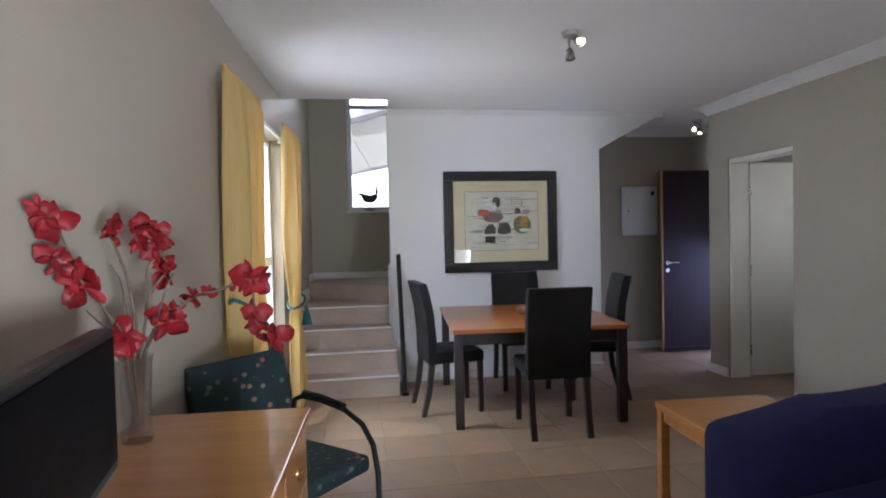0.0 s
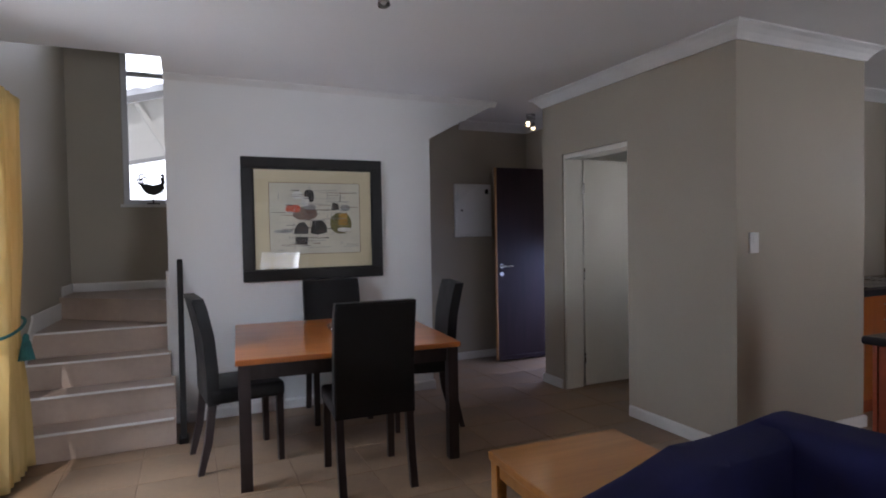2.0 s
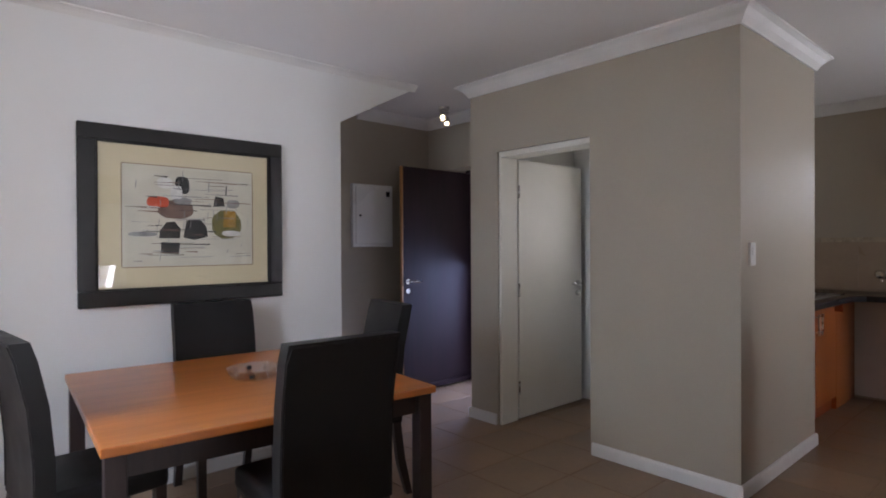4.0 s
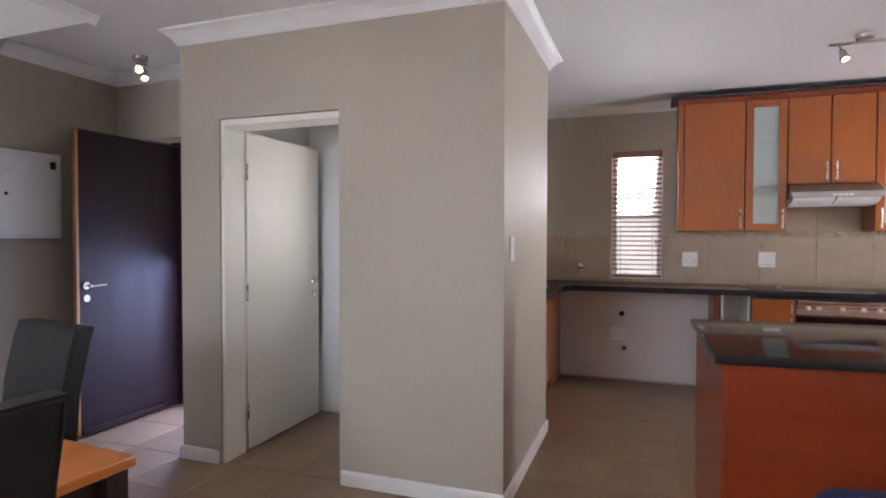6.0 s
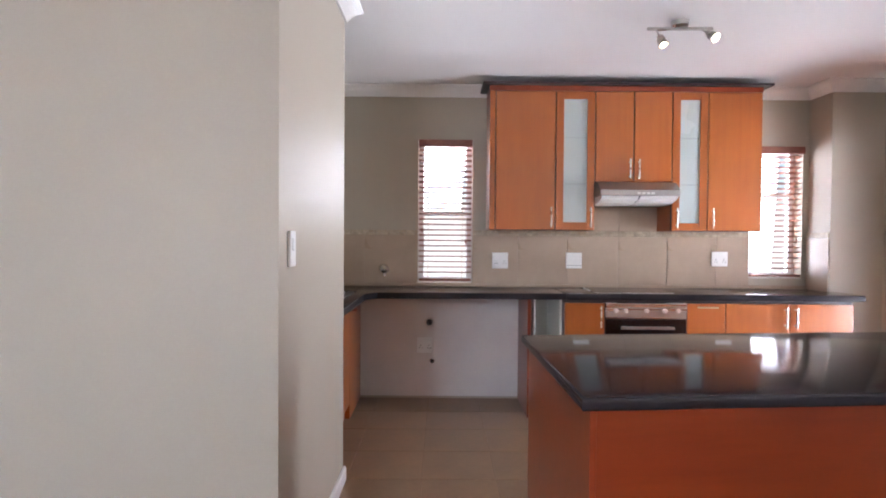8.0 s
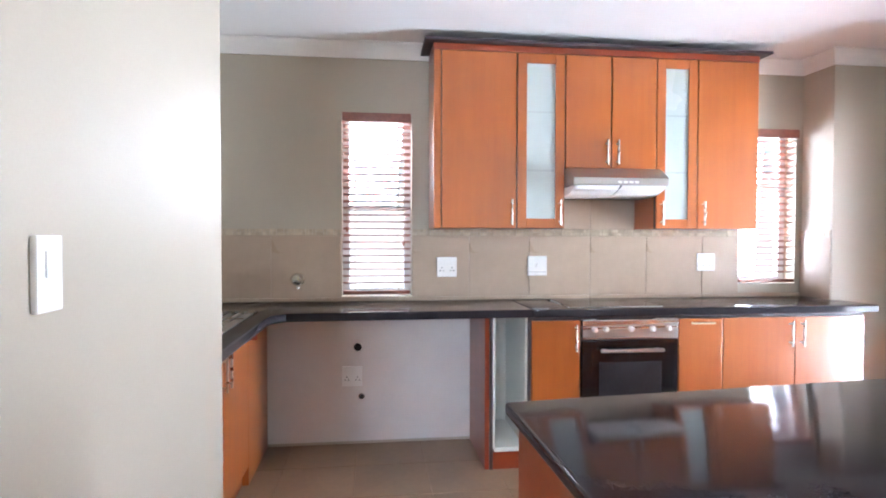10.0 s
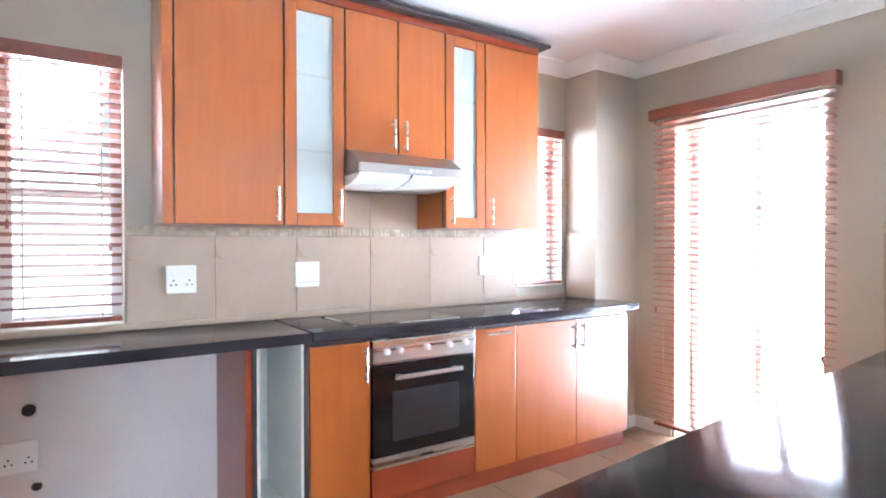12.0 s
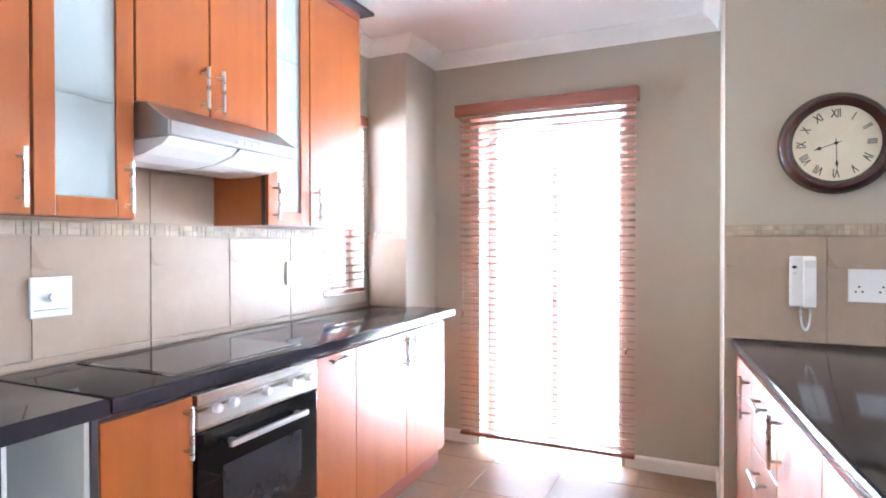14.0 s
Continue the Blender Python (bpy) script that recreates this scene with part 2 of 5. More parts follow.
def leafy_cloth():
    """Dark green cloth with small scattered leaf marks in pale pink, red and cream."""
    m, nt, b = nodes_of("green_leaf_pattern_cloth")
    tc = nt.nodes.new("ShaderNodeTexCoord")
    mp = nt.nodes.new("ShaderNodeMapping")
    mp.inputs["Scale"].default_value = (17, 38, 21)
    mp.inputs["Rotation"].default_value = (0.5, 0.6, 0.5)
    nt.links.new(tc.outputs["Object"], mp.inputs[0])
    v = nt.nodes.new("ShaderNodeTexVoronoi")
    v.inputs["Scale"].default_value = 1.0
    nt.links.new(mp.outputs[0], v.inputs["Vector"])
    mask = ramp(nt, v.outputs["Distance"], [(0.21, (1, 1, 1)), (0.26, (0, 0, 0))]).outputs[0]
    sep = nt.nodes.new("ShaderNodeSeparateColor")
    nt.links.new(v.outputs["Color"], sep.inputs[0])
    tint = ramp(nt, sep.outputs[0], [(0.25, (0.20, 0.15, 0.09)), (0.5, (0.28, 0.07, 0.05)), (0.8, (0.07, 0.13, 0.10))]).outputs[0]
    n = noise_node(nt, 8.0)
    base = ramp(nt, n.outputs[0], [(0.3, (0.006, 0.019, 0.021)), (0.7, (0.011, 0.031, 0.032))]).outputs[0]
    nt.links.new(mix(nt, "MIX", mask, base, tint), b.inputs["Base Color"])
    b.inputs["Roughness"].default_value = 0.8
    f = noise_node(nt, 300.0, 2.0)
    bump(nt, b, f.outputs[0], 0.3, 0.001)
    return m


LEAFCLOTH = leafy_cloth()


def roof_sheet():
    m, nt, b = nodes_of("translucent_roof_sheet")
    n = noise_node(nt, 2.0)
    c = ramp(nt, n.outputs[0], [(0.3, (0.72, 0.73, 0.75)), (0.7, (0.82, 0.83, 0.85))]).outputs[0]
    nt.links.new(c, b.inputs["Base Color"])
    t = nt.nodes.new("ShaderNodeBsdfTranslucent")
    nt.links.new(c, t.inputs[0])
    mx = nt.nodes.new("ShaderNodeMixShader")
    mx.inputs[0].default_value = 0.85
    nt.links.new(b.outputs[0], mx.inputs[1])
    nt.links.new(t.outputs[0], mx.inputs[2])
    nt.links.new(mx.outputs[0], nt.nodes["Material Output"].inputs[0])
    return m


ROOFSHEET = roof_sheet()


def glow(name, color, strength):
    m, nt, b = nodes_of(name)
    b.inputs["Base Color"].default_value = (*color, 1)
    b.inputs["Emission Color"].default_value = (*color, 1)
    b.inputs["Emission Strength"].default_value = strength
    return m


# Emission makes the backdrop read as overexposed sky; it is no lamp.
BACKDROP_GLOW = glow("glowing_backdrop", (0.93, 0.96, 1.0), 9.0)
BULB = glow("lit_bulb", (1.0, 0.80, 0.50), 40.0)
BULB_OFF = surface("unlit_bulb", (0.6, 0.58, 0.55), 0.2, relief=0.0)


# ---- building blocks ----
def link_mesh(name, bm, material, parent=None, smooth=False, label=""):
    me = bpy.data.meshes.new(name)
    bmesh.ops.recalc_face_normals(bm, faces=bm.faces)
    bm.to_mesh(me)
    bm.free()
    if smooth:
        for p in me.polygons:
            p.use_smooth = True
        me.set_sharp_from_angle(angle=radians(40))
    me.materials.append(material)
    ob = new(name, me)
    if parent is not None:
        ob.parent = parent
    if label:
        tagged(ob, label)
    return ob


def part(name, bm, material, parent, label="", smooth=False):
    return link_mesh(name, bm, material, parent, smooth, label)


def thing(name, label, category, group="", at=None):
    ob = new(name)
    ob.empty_display_size = 0.1
    if at is not None:
        ob.matrix_basis = at
    return tagged(ob, label, category, group)


def structure(name, bm, material, label="", smooth=False):
    return tagged(link_mesh(name, bm, material, None, smooth), label, "", "", "structure")


def add_box(bm, x0, x1, y0, y1, z0, z1, bevel=0.0, seg=2):
    m = Matrix.Translation(((x0 + x1) / 2, (y0 + y1) / 2, (z0 + z1) / 2)) @ Matrix.Diagonal((abs(x1 - x0), abs(y1 - y0), abs(z1 - z0), 1))
    g = bmesh.ops.create_cube(bm, size=1.0, matrix=m)
    if bevel:
        edges = {e for v in g["verts"] for e in v.link_edges}
        bmesh.ops.bevel(bm, geom=list(edges), offset=bevel, segments=seg, profile=0.6, affect="EDGES")
    return bm


def box(x0, x1, y0, y1, z0, z1, bevel=0.0, seg=2):
    return add_box(bmesh.new(), x0, x1, y0, y1, z0, z1, bevel, seg)


def add_cyl(bm, p0, p1, r0, r1=None, seg=16):
    p0, p1 = Vector(p0), Vector(p1)
    d = p1 - p0
    m = Matrix.Translation((p0 + p1) / 2) @ d.to_track_quat("Z", "Y").to_matrix().to_4x4()
    bmesh.ops.create_cone(bm, cap_ends=True, segments=seg, radius1=r0, radius2=r0 if r1 is None else r1, depth=d.length, matrix=m)
    return bm


def cyl(p0, p1, r0, r1=None, seg=16):
    return add_cyl(bmesh.new(), p0, p1, r0, r1, seg)


def add_tube(bm, pts, r, seg=8, taper=1.0):
    """A round bar along a line of points."""
    pts = [Vector(p) for p in pts]
    rings = []
    n = len(pts)
    for i, p in enumerate(pts):
        d = (pts[min(i + 1, n - 1)] - pts[max(i - 1, 0)]).normalized()
        q = d.to_track_quat("Z", "Y")
        rr = r * (1 + (taper - 1) * i / max(n - 1, 1))
        rings.append([bm.verts.new(p + q @ Vector((rr * math.cos(a), rr * math.sin(a), 0))) for a in [2 * math.pi * k / seg for k in range(seg)]])
    for a, b in zip(rings, rings[1:]):
        for k in range(seg):
            bm.faces.new((a[k], a[(k + 1) % seg], b[(k + 1) % seg], b[k]))
    bm.faces.new(rings[0][::-1])
    bm.faces.new(rings[-1])
    return bm


def tube(pts, r, seg=8, taper=1.0):
    return add_tube(bmesh.new(), pts, r, seg, taper)


def add_prism(bm, poly, axis, a0, a1):
    """A flat outline pushed along an axis. poly holds the other two coordinates, in the order x, y, z."""
    def at(u, v, a):
        return {"x": (a, u, v), "y": (u, a, v), "z": (u, v, a)}[axis]
    lo = [bm.verts.new(at(u, v, a0)) for u, v in poly]
    hi = [bm.verts.new(at(u, v, a1)) for u, v in poly]
    bm.faces.new(lo[::-1])
    bm.faces.new(hi)
    for k in range(len(poly)):
        j = (k + 1) % len(poly)
        bm.faces.new((lo[k], lo[j], hi[j], hi[k]))
    return bm


def prism(poly, axis, a0, a1, bevel=0.0):
    bm = add_prism(bmesh.new(), poly, axis, a0, a1)
    if bevel:
        bmesh.ops.bevel(bm, geom=list(bm.edges), offset=bevel, segments=2, profile=0.6, affect="EDGES")
    return bm


def lathe(profile, center=(0, 0, 0), seg=28, axis="z", caps=True):
    """A turned shape: profile of (radius, height)."""
    bm = bmesh.new()
    rings = []
    for r, h in profile:
        ring = []
        for k in range(seg):
            a = 2 * math.pi * k / seg
            p = {"z": (r * math.cos(a), r * math.sin(a), h), "y": (r * math.cos(a), h, r * math.sin(a)), "x": (h, r * math.cos(a), r * math.sin(a))}[axis]
            ring.append(bm.verts.new(Vector(center) + Vector(p)))
        rings.append(ring)
    for a, b in zip(rings, rings[1:]):
        for k in range(seg):
            bm.faces.new((a[k], a[(k + 1) % seg], b[(k + 1) % seg], b[k]))
    if caps and profile[0][0] > 1e-5:
        bm.faces.new(rings[0][::-1])
    if caps and profile[-1][0] > 1e-5:
        bm.faces.new(rings[-1])
    bmesh.ops.remove_doubles(bm, verts=bm.verts, dist=1e-5)
    return bm


def sweep(path, profile, side=1, closed=False):
    """A moulding along a level line of (x, y) points, mitred at the corners. profile: (out from the wall, height)."""
    bm = bmesh.new()
    pts = [Vector((x, y)) for x, y in path]
    n = len(pts)
    rows = []
    for i, p in enumerate(pts):
        a = pts[i - 1] if (i or closed) else None
        c = pts[(i + 1) % n] if (i < n - 1 or closed) else None
        dirs = [d.normalized() for d in ((p - a) if a is not None else None, (c - p) if c is not None else None) if d is not None]
        norms = [Vector((-d.y, d.x)) * side for d in dirs]
        m = norms[0] if len(norms) == 1 else (norms[0] + norms[1]) / (1 + norms[0].dot(norms[1]))
        rows.append([bm.verts.new((p.x + m.x * o, p.y + m.y * o, h)) for o, h in profile])
    k = len(profile)
    for i in range(n if closed else n - 1):
        a, b = rows[i], rows[(i + 1) % n]
        for j in range(k):
            bm.faces.new((a[j], a[(j + 1) % k], b[(j + 1) % k], b[j]))
    if not closed:
        bm.faces.new(rows[0][::-1])
        bm.faces.new(rows[-1])
    return bm


def wall_mesh(axis, a0, a1, b0, b1, z0, z1, holes=()):
    """A wall that runs along an axis from b0 to b1, between a0 and a1 in depth, with openings (b0, b1, z0, z1) through it."""
    bs = sorted({b0, b1, *[h[0] for h in holes], *[h[1] for h in holes]})
    zs = sorted({z0, z1, *[h[2] for h in holes], *[h[3] for h in holes]})
    bs, zs = [b for b in bs if b0 <= b <= b1], [z for z in zs if z0 <= z <= z1]
    solid = {}
    for i in range(len(bs) - 1):
        for j in range(len(zs) - 1):
            cb, cz = (bs[i] + bs[i + 1]) / 2, (zs[j] + zs[j + 1]) / 2
            solid[i, j] = not any(h[0] < cb < h[1] and h[2] < cz < h[3] for h in holes)
    bm = bmesh.new()

    def vert(a, b, z):
        return bm.verts.new((a, b, z) if axis == "y" else (b, a, z))
    for (i, j), full in solid.items():
        if not full:
            continue
        p, q, r, s = bs[i], bs[i + 1], zs[j], zs[j + 1]
        for a in (a0, a1):
            bm.faces.new([vert(a, p, r), vert(a, q, r), vert(a, q, s), vert(a, p, s)])
        for di, dj, e in ((-1, 0, ((p, r), (p, s))), (1, 0, ((q, r), (q, s))), (0, -1, ((p, r), (q, r))), (0, 1, ((p, s), (q, s)))):
            if not solid.get((i + di, j + dj), False):
                (b2, z2), (b3, z3) = e
                bm.faces.new([vert(a0, b2, z2), vert(a1, b2, z2), vert(a1, b3, z3), vert(a0, b3, z3)])
    bmesh.ops.remove_doubles(bm, verts=bm.verts, dist=1e-5)
    return bm


CORNICE = [(0, 0), (0, -0.088), (0.012, -0.088), (0.016, -0.078), (0.035, -0.05), (0.06, -0.026), (0.082, -0.014), (0.088, -0.012), (0.088, 0)]
SKIRT = [(0, 0.001), (0.016, 0.001), (0.016, 0.066), (0.010, 0.078), (0, 0.08)]
CEIL = 2.58

# ---- the large structure ----
# plan: living room x 0..3.6, kitchen x 3.6..6.85, closet block x 3.97..5.22, hall behind the picture wall
WX, WY, WROT = -0.13, 3.77, -2.4        # the window wall stands slightly askew
WEST = pose(WX, WY, 0, 0, 0, WROT)
east = structure("wall_east", wall_mesh("y", 6.845, 7.07, -0.35, 5.0, 0, CEIL, [(3.20, 3.65, 0.96, 2.145), (0.465, 0.90, 1.02, 2.11)]), PAINT, "taupe painted kitchen wall with two narrow windows")
south = structure("wall_south", wall_mesh("x", -0.33, 0.0, 4.6, 7.07, 0, CEIL, [(5.35, 6.25, 0.0, 2.10)]), PAINT, "taupe painted wall with a glazed door")
structure("wall_pillar", wall_mesh("y", 6.57, 6.845, 0.0, 0.414, 0, CEIL), PAINT, "taupe painted wall nib at the counter's end")
clock_wall = structure("wall_clock", wall_mesh("x", 0.0, 0.758, 3.52, 4.83, 0, CEIL), PAINT, "taupe painted wall end with the clock")
block_w = structure("wall_closet_west", wall_mesh("y", 3.975, 4.17, 3.985, 5.985, 0, CEIL, [(4.90, 5.70, -0.01, 2.04)]), PAINT, "taupe painted wall with an open white door")
structure("wall_closet_south", wall_mesh("x", 3.985, 4.12, 4.17, 5.217, 0, CEIL), PAINT, "taupe painted wall with a light switch")
structure("wall_closet_east", wall_mesh("y", 5.09, 5.217, 4.12, 5.985, 0, CEIL, [(4.95, 5.35, 1.2, 2.0)]), PAINT, "painted wall between closet and kitchen")
lining = bmesh.new()
for a, b, c, d in ((4.12, 4.95, 0.0, CEIL), (5.35, 5.80, 0.0, CEIL), (4.95, 5.35, 0.0, 1.2), (4.95, 5.35, 2.0, CEIL)):
    add_box(lining, 5.082, 5.0895, a, b, c, d)
structure("closet_lining", lining, WHITE, "cream painted inner closet wall")
structure("wall_closet_north", wall_mesh("x", 5.80, 5.985, 4.17, 5.09, 0, CEIL), WHITE, "cream painted closet wall")
structure("wall_kitchen_north", wall_mesh("x", 4.72, 4.90, 5.217, 6.845, 0, CEIL), PAINT, "taupe painted wall behind the sink")
structure("wall_hall_north", wall_mesh("x", 7.167, 7.35, 2.85, 4.9, 0, CEIL), PAINT, "taupe painted hall wall")
structure("wall_hall_east", wall_mesh("y", 4.55, 4.83, 5.985, 7.167, 0, CEIL, [(6.0, 6.885, -0.01, 2.08)]), PAINT, "taupe painted wall with the entrance opening")
pic_poly = [(0.87, 0), (2.97, 0), (2.97, 2.214), (3.67, CEIL), (0.87, CEIL)]
structure("wall_picture", prism(pic_poly, "y", 6.263, 6.38), WHITE, "white painted wall with a raked end under the stairs")
structure("wall_hall_west", wall_mesh("y", 2.85, 2.97, 6.38, 7.167, 0, 2.2), PAINT, "taupe painted wall under the stairs")
structure("stair_soffit", prism([(2.97, 2.214), (3.67, CEIL), (2.85, CEIL), (2.85, 2.214)], "y", 6.38, 7.167), WHITE, "white raked underside of the upper stairs")
structure("wall_stair_north", wall_mesh("x", 7.70, 7.9, -0.4, 2.97, 0, 5.0, [(0.47, 1.13, 1.70, 3.6)]), PAINT, "taupe painted stairwell wall with a tall window")
structure("wall_stair_inner", wall_mesh("x", 6.263, 6.38, 0.87, 2.97, CEIL + 0.16, 5.0), WHITE, "white painted upper stair wall")
structure("wall_stair_end", wall_mesh("y", 2.97, 3.09, 6.38, 7.7, CEIL + 0.001, 5.0), WHITE, "white painted upper stair wall")
structure("wall_stair_front", wall_mesh("x", 5.72, 5.85, -0.4, 0.87, CEIL + 0.16, 5.0), WHITE, "white painted upper stair wall")
structure("wall_stair_side", wall_mesh("y", 0.87, 0.99, 5.85, 6.263, CEIL + 0.16, 5.0), WHITE, "white painted upper stair wall")
structure("ceiling_stair", box(-0.4, 3.1, 5.7, 7.9, 5.0, 5.1), CEILING, "white stairwell ceiling")
structure("wall_living_south", wall_mesh("x", -1.75, -1.55, -0.6, 3.7, 0, CEIL, [(1.9, 3.4, 0.0, 2.1)]), PAINT, "taupe painted wall with a patio door")
# Unseen roof, added to keep direct sun out of the patio door.
structure("sun_block_roof", box(-0.6, 4.5, -4.6, -1.75, 2.55, 2.70), CEILING, "unseen white roof added to block the sun over the patio")
structure("wall_living_east", wall_mesh("y", 3.52, 3.7, -1.55, 0.0, 0, CEIL), PAINT, "taupe painted living room wall")
west = structure("wall_west", wall_mesh("y", -0.22, 0.0, -5.6, 4.3, 0, 5.0, [(0.25, 1.95, 0.62, 2.2)]), PAINT, "taupe painted wall with a wide window")
west.matrix_basis = WEST

ceil_bm = bmesh.new()
add_prism(ceil_bm, [(-0.47, -1.75), (7.07, -1.75), (7.07, 5.85), (-0.153, 5.85)], "z", CEIL, CEIL + 0.16)
for x0, x1, y0, y1 in ((0.87, 7.07, 5.85, 6.263), (2.97, 7.07, 6.263, 7.35)):
    add_box(ceil_bm, x0, x1, y0, y1, CEIL, CEIL + 0.16)
structure("ceiling", ceil_bm, CEILING, "white painted ceiling")
structure("floor", box(-0.7, 7.07, -1.75, 7.35, -0.12, -0.0035), GROUT, "floor of beige ceramic tiles")
structure("ground", box(-60, 60, -60, 60, -0.40, -0.16), PAVING, "pale yard paving around the house")

# mouldings
structure("cornice_closet", sweep([(4.55, 7.167), (4.55, 5.985), (3.975, 5.985), (3.975, 3.985), (5.217, 3.985), (5.217, 4.72), (6.845, 4.72), (6.845, 0.414), (6.57, 0.414), (6.57, 0.0), (4.83, 0.0), (4.83, 0.758), (3.52, 0.758), (3.52, -1.55)], [(o, CEIL + h) for o, h in CORNICE], -1), TRIM, "white coved cornice")
structure("cornice_hall", sweep([(3.70, 7.167), (4.55, 7.167)], [(o, CEIL + h) for o, h in CORNICE], -1), TRIM, "white coved cornice")
structure("cornice_picture", sweep([(0.87, 6.263), (3.64, 6.263)], [(o * 0.5, CEIL + h * 0.5) for o, h in CORNICE], -1), TRIM, "white coved cornice")
for name, path in (("baseboard_a", [(4.15, 5.985), (3.975, 5.985), (3.975, 5.715)]), ("baseboard_b", [(3.975, 4.885), (3.975, 3.985), (5.217, 3.985), (5.217, 4.10)]),
                   ("baseboard_c", [(2.97, 7.167), (4.55, 7.167)]), ("baseboard_d", [(0.98, 6.263), (2.97, 6.263), (2.97, 6.38)]),
                   ("baseboard_e", [(6.57, 0.36), (6.57, 0.0), (6.27, 0.0)]), ("baseboard_f", [(5.33, 0.0), (4.83, 0.0), (4.83, 0.70)]), ("baseboard_g", [(3.52, 0.758), (3.52, -1.55), (3.42, -1.55)])):
    structure(name, sweep(path, SKIRT, -1), TRIM, "white painted skirting board")
wb = structure("baseboard_h", sweep([(0, -5.2), (0, 1.95)], SKIRT, -1), TRIM, "white painted skirting board")
wb.matrix_basis = WEST
structure("baseboard_i", sweep([(5.09, 4.12), (5.09, 5.80)], SKIRT, 1), TRIM, "white painted skirting board")

# ---- stairs ----
STEP_Y = (5.80, 6.02, 6.23, 6.44)
stairs = tagged(new("staircase"), "tiled winding staircase with beige steps", "staircase", "", "structure")
for k, y in enumerate(STEP_Y):
    z = 0.18 * (k + 1)
    part("riser", box(-0.12, 0.90 if k < 2 else 0.868, y + 0.006, y + 0.10, z - 0.18, z - 0.022, 0.002), STEPTILE, stairs)
    back = STEP_Y[k + 1] + 0.03 if k < 3 else 7.69
    part("tread", box(-0.12, 0.90 if k < 2 else 0.868, y - 0.012, back, z - 0.022, z, 0.004), STEPTILE, stairs)
    part("nosing", box(-0.11, 0.89 if k < 2 else 0.860, y - 0.016, y + 0.006, z - 0.010, z + 0.003, 0.002), TRIM, stairs, "pale worn tile nosing")
wind = [(0.862, 6.52), (0.02, 7.25), (-0.2, 7.30), (-0.2, 7.69), (2.9, 7.69), (2.9, 6.39), (0.862, 6.39)]
part("riser", prism(wind, "z", 0.721, 0.878), STEPTILE, stairs)
part("tread", prism([(0.862, 6.50), (0.02, 7.235), (-0.2, 7.285)] + wind[3:], "z", 0.878, 0.90), STEPTILE, stairs)
part("riser", prism([(0.88, 6.60), (1.10, 7.69), (2.9, 7.69), (2.9, 6.39), (0.88, 6.39)], "z", 0.901, 1.08), STEPTILE, stairs)
structure("baseboard_j", sweep([(0.02, 7.70), (1.05, 7.70)], [(o, 0.90 + h) for o, h in SKIRT], -1), TRIM, "white painted skirting board")
skirt_side = structure("baseboard_k", add_prism(add_prism(bmesh.new(), [(2.68, 0.72), (2.68, 0.85), (3.55, 0.85), (3.55, 0.98), (3.92, 0.98), (3.92, 0.72)], "x", 0.002, 0.016), [(2.02, 0.10), (2.02, 0.25), (2.68, 0.82), (2.68, 0.72)], "x", 0.002, 0.016), TRIM, "white stepped skirting beside the stairs")
skirt_side.matrix_basis = WEST
structure("baseboard_l", box(0.850, 0.869, 6.262, 6.40, 0.55, 1.13), TRIM, "white skirting block on the wall's end")

rail = thing("stair_handrail", "black painted flat handrail leaning on the white wall beside the steps", "handrail")
part("rail", prism([(5.80, 0.03), (5.865, 0.03), (6.40, 1.39), (6.34, 1.42)], "x", 0.925, 0.965, 0.006), FRAMEWOOD, rail)
part("foot", box(0.915, 0.975, 5.775, 5.885, 0.0, 0.035, 0.005), FRAMEWOOD, rail)
part("bracket", cyl((0.945, 6.15, 0.80), (0.945, 6.262, 0.80), 0.010), FRAMEWOOD, rail)


# ---- windows and doors of the setting ----
def pane_window(name, label, at, w, h, bars_v=(), bars_h=(), frame=0.045, depth=0.05, material=ALU):
    """A framed window in its own plane: u across, v up."""
    top = tagged(new(name), label, "", "", "structure")
    top.matrix_basis = at
    bm = bmesh.new()
    for u0, u1, v0, v1 in ((0, frame, 0, h), (w - frame, w, 0, h), (frame, w - frame, 0, frame), (frame, w - frame, h - frame, h)):
        add_box(bm, u0, u1, -depth / 2, depth / 2, v0, v1, 0.004)
    part("window_frame", bm, material, top)
    us = [frame, *bars_v, w - frame]
    vs = [frame, *bars_h, h - frame]
    for u in bars_v:
        part("mullion", box(u - 0.022, u + 0.022, -depth / 2 + 0.002, depth / 2 - 0.002, frame, h - frame, 0.004), material, top)
    for v in bars_h:
        part("transom", box(frame, w - frame, -depth / 2 + 0.003, depth / 2 - 0.003, v - 0.022, v + 0.022, 0.004), material, top)
    for a, b in zip(us, us[1:]):
        for c, d in zip(vs, vs[1:]):
            g = part("pane", box(a, b, -0.003, 0.003, c, d), GLASS, top)
            g.visible_shadow = False
    return top


win_w = pane_window("window_1", "wide white aluminium sliding window in the living room", WEST @ pose(-0.11, 0.25, 0.62, 0, 0, 90), 1.70, 1.58, (1.23,), ())
part("vent_sash", box(1.253, 1.652, -0.022, 0.022, 0.56, 0.63, 0.004), ALU, win_w)
sill = structure("window_sill_1", box(-0.20, 0.012, 0.25, 1.95, 0.585, 0.618, 0.004), TRIM, "white painted window sill")
sill.matrix_basis = WEST
pane_window("window_2", "tall narrow white aluminium stair window", pose(0.47, 7.79, 1.70), 0.66, 1.90, (), (1.24,), 0.05)
structure("window_sill_2", box(0.45, 1.15, 7.672, 7.78, 1.675, 1.70, 0.004), TRIM, "white painted stair window sill")
pane_window("window_3", "narrow kitchen window behind a wooden blind", pose(6.98, 3.20, 0.96, 0, 0, 90), 0.45, 1.185, (), (0.58,))
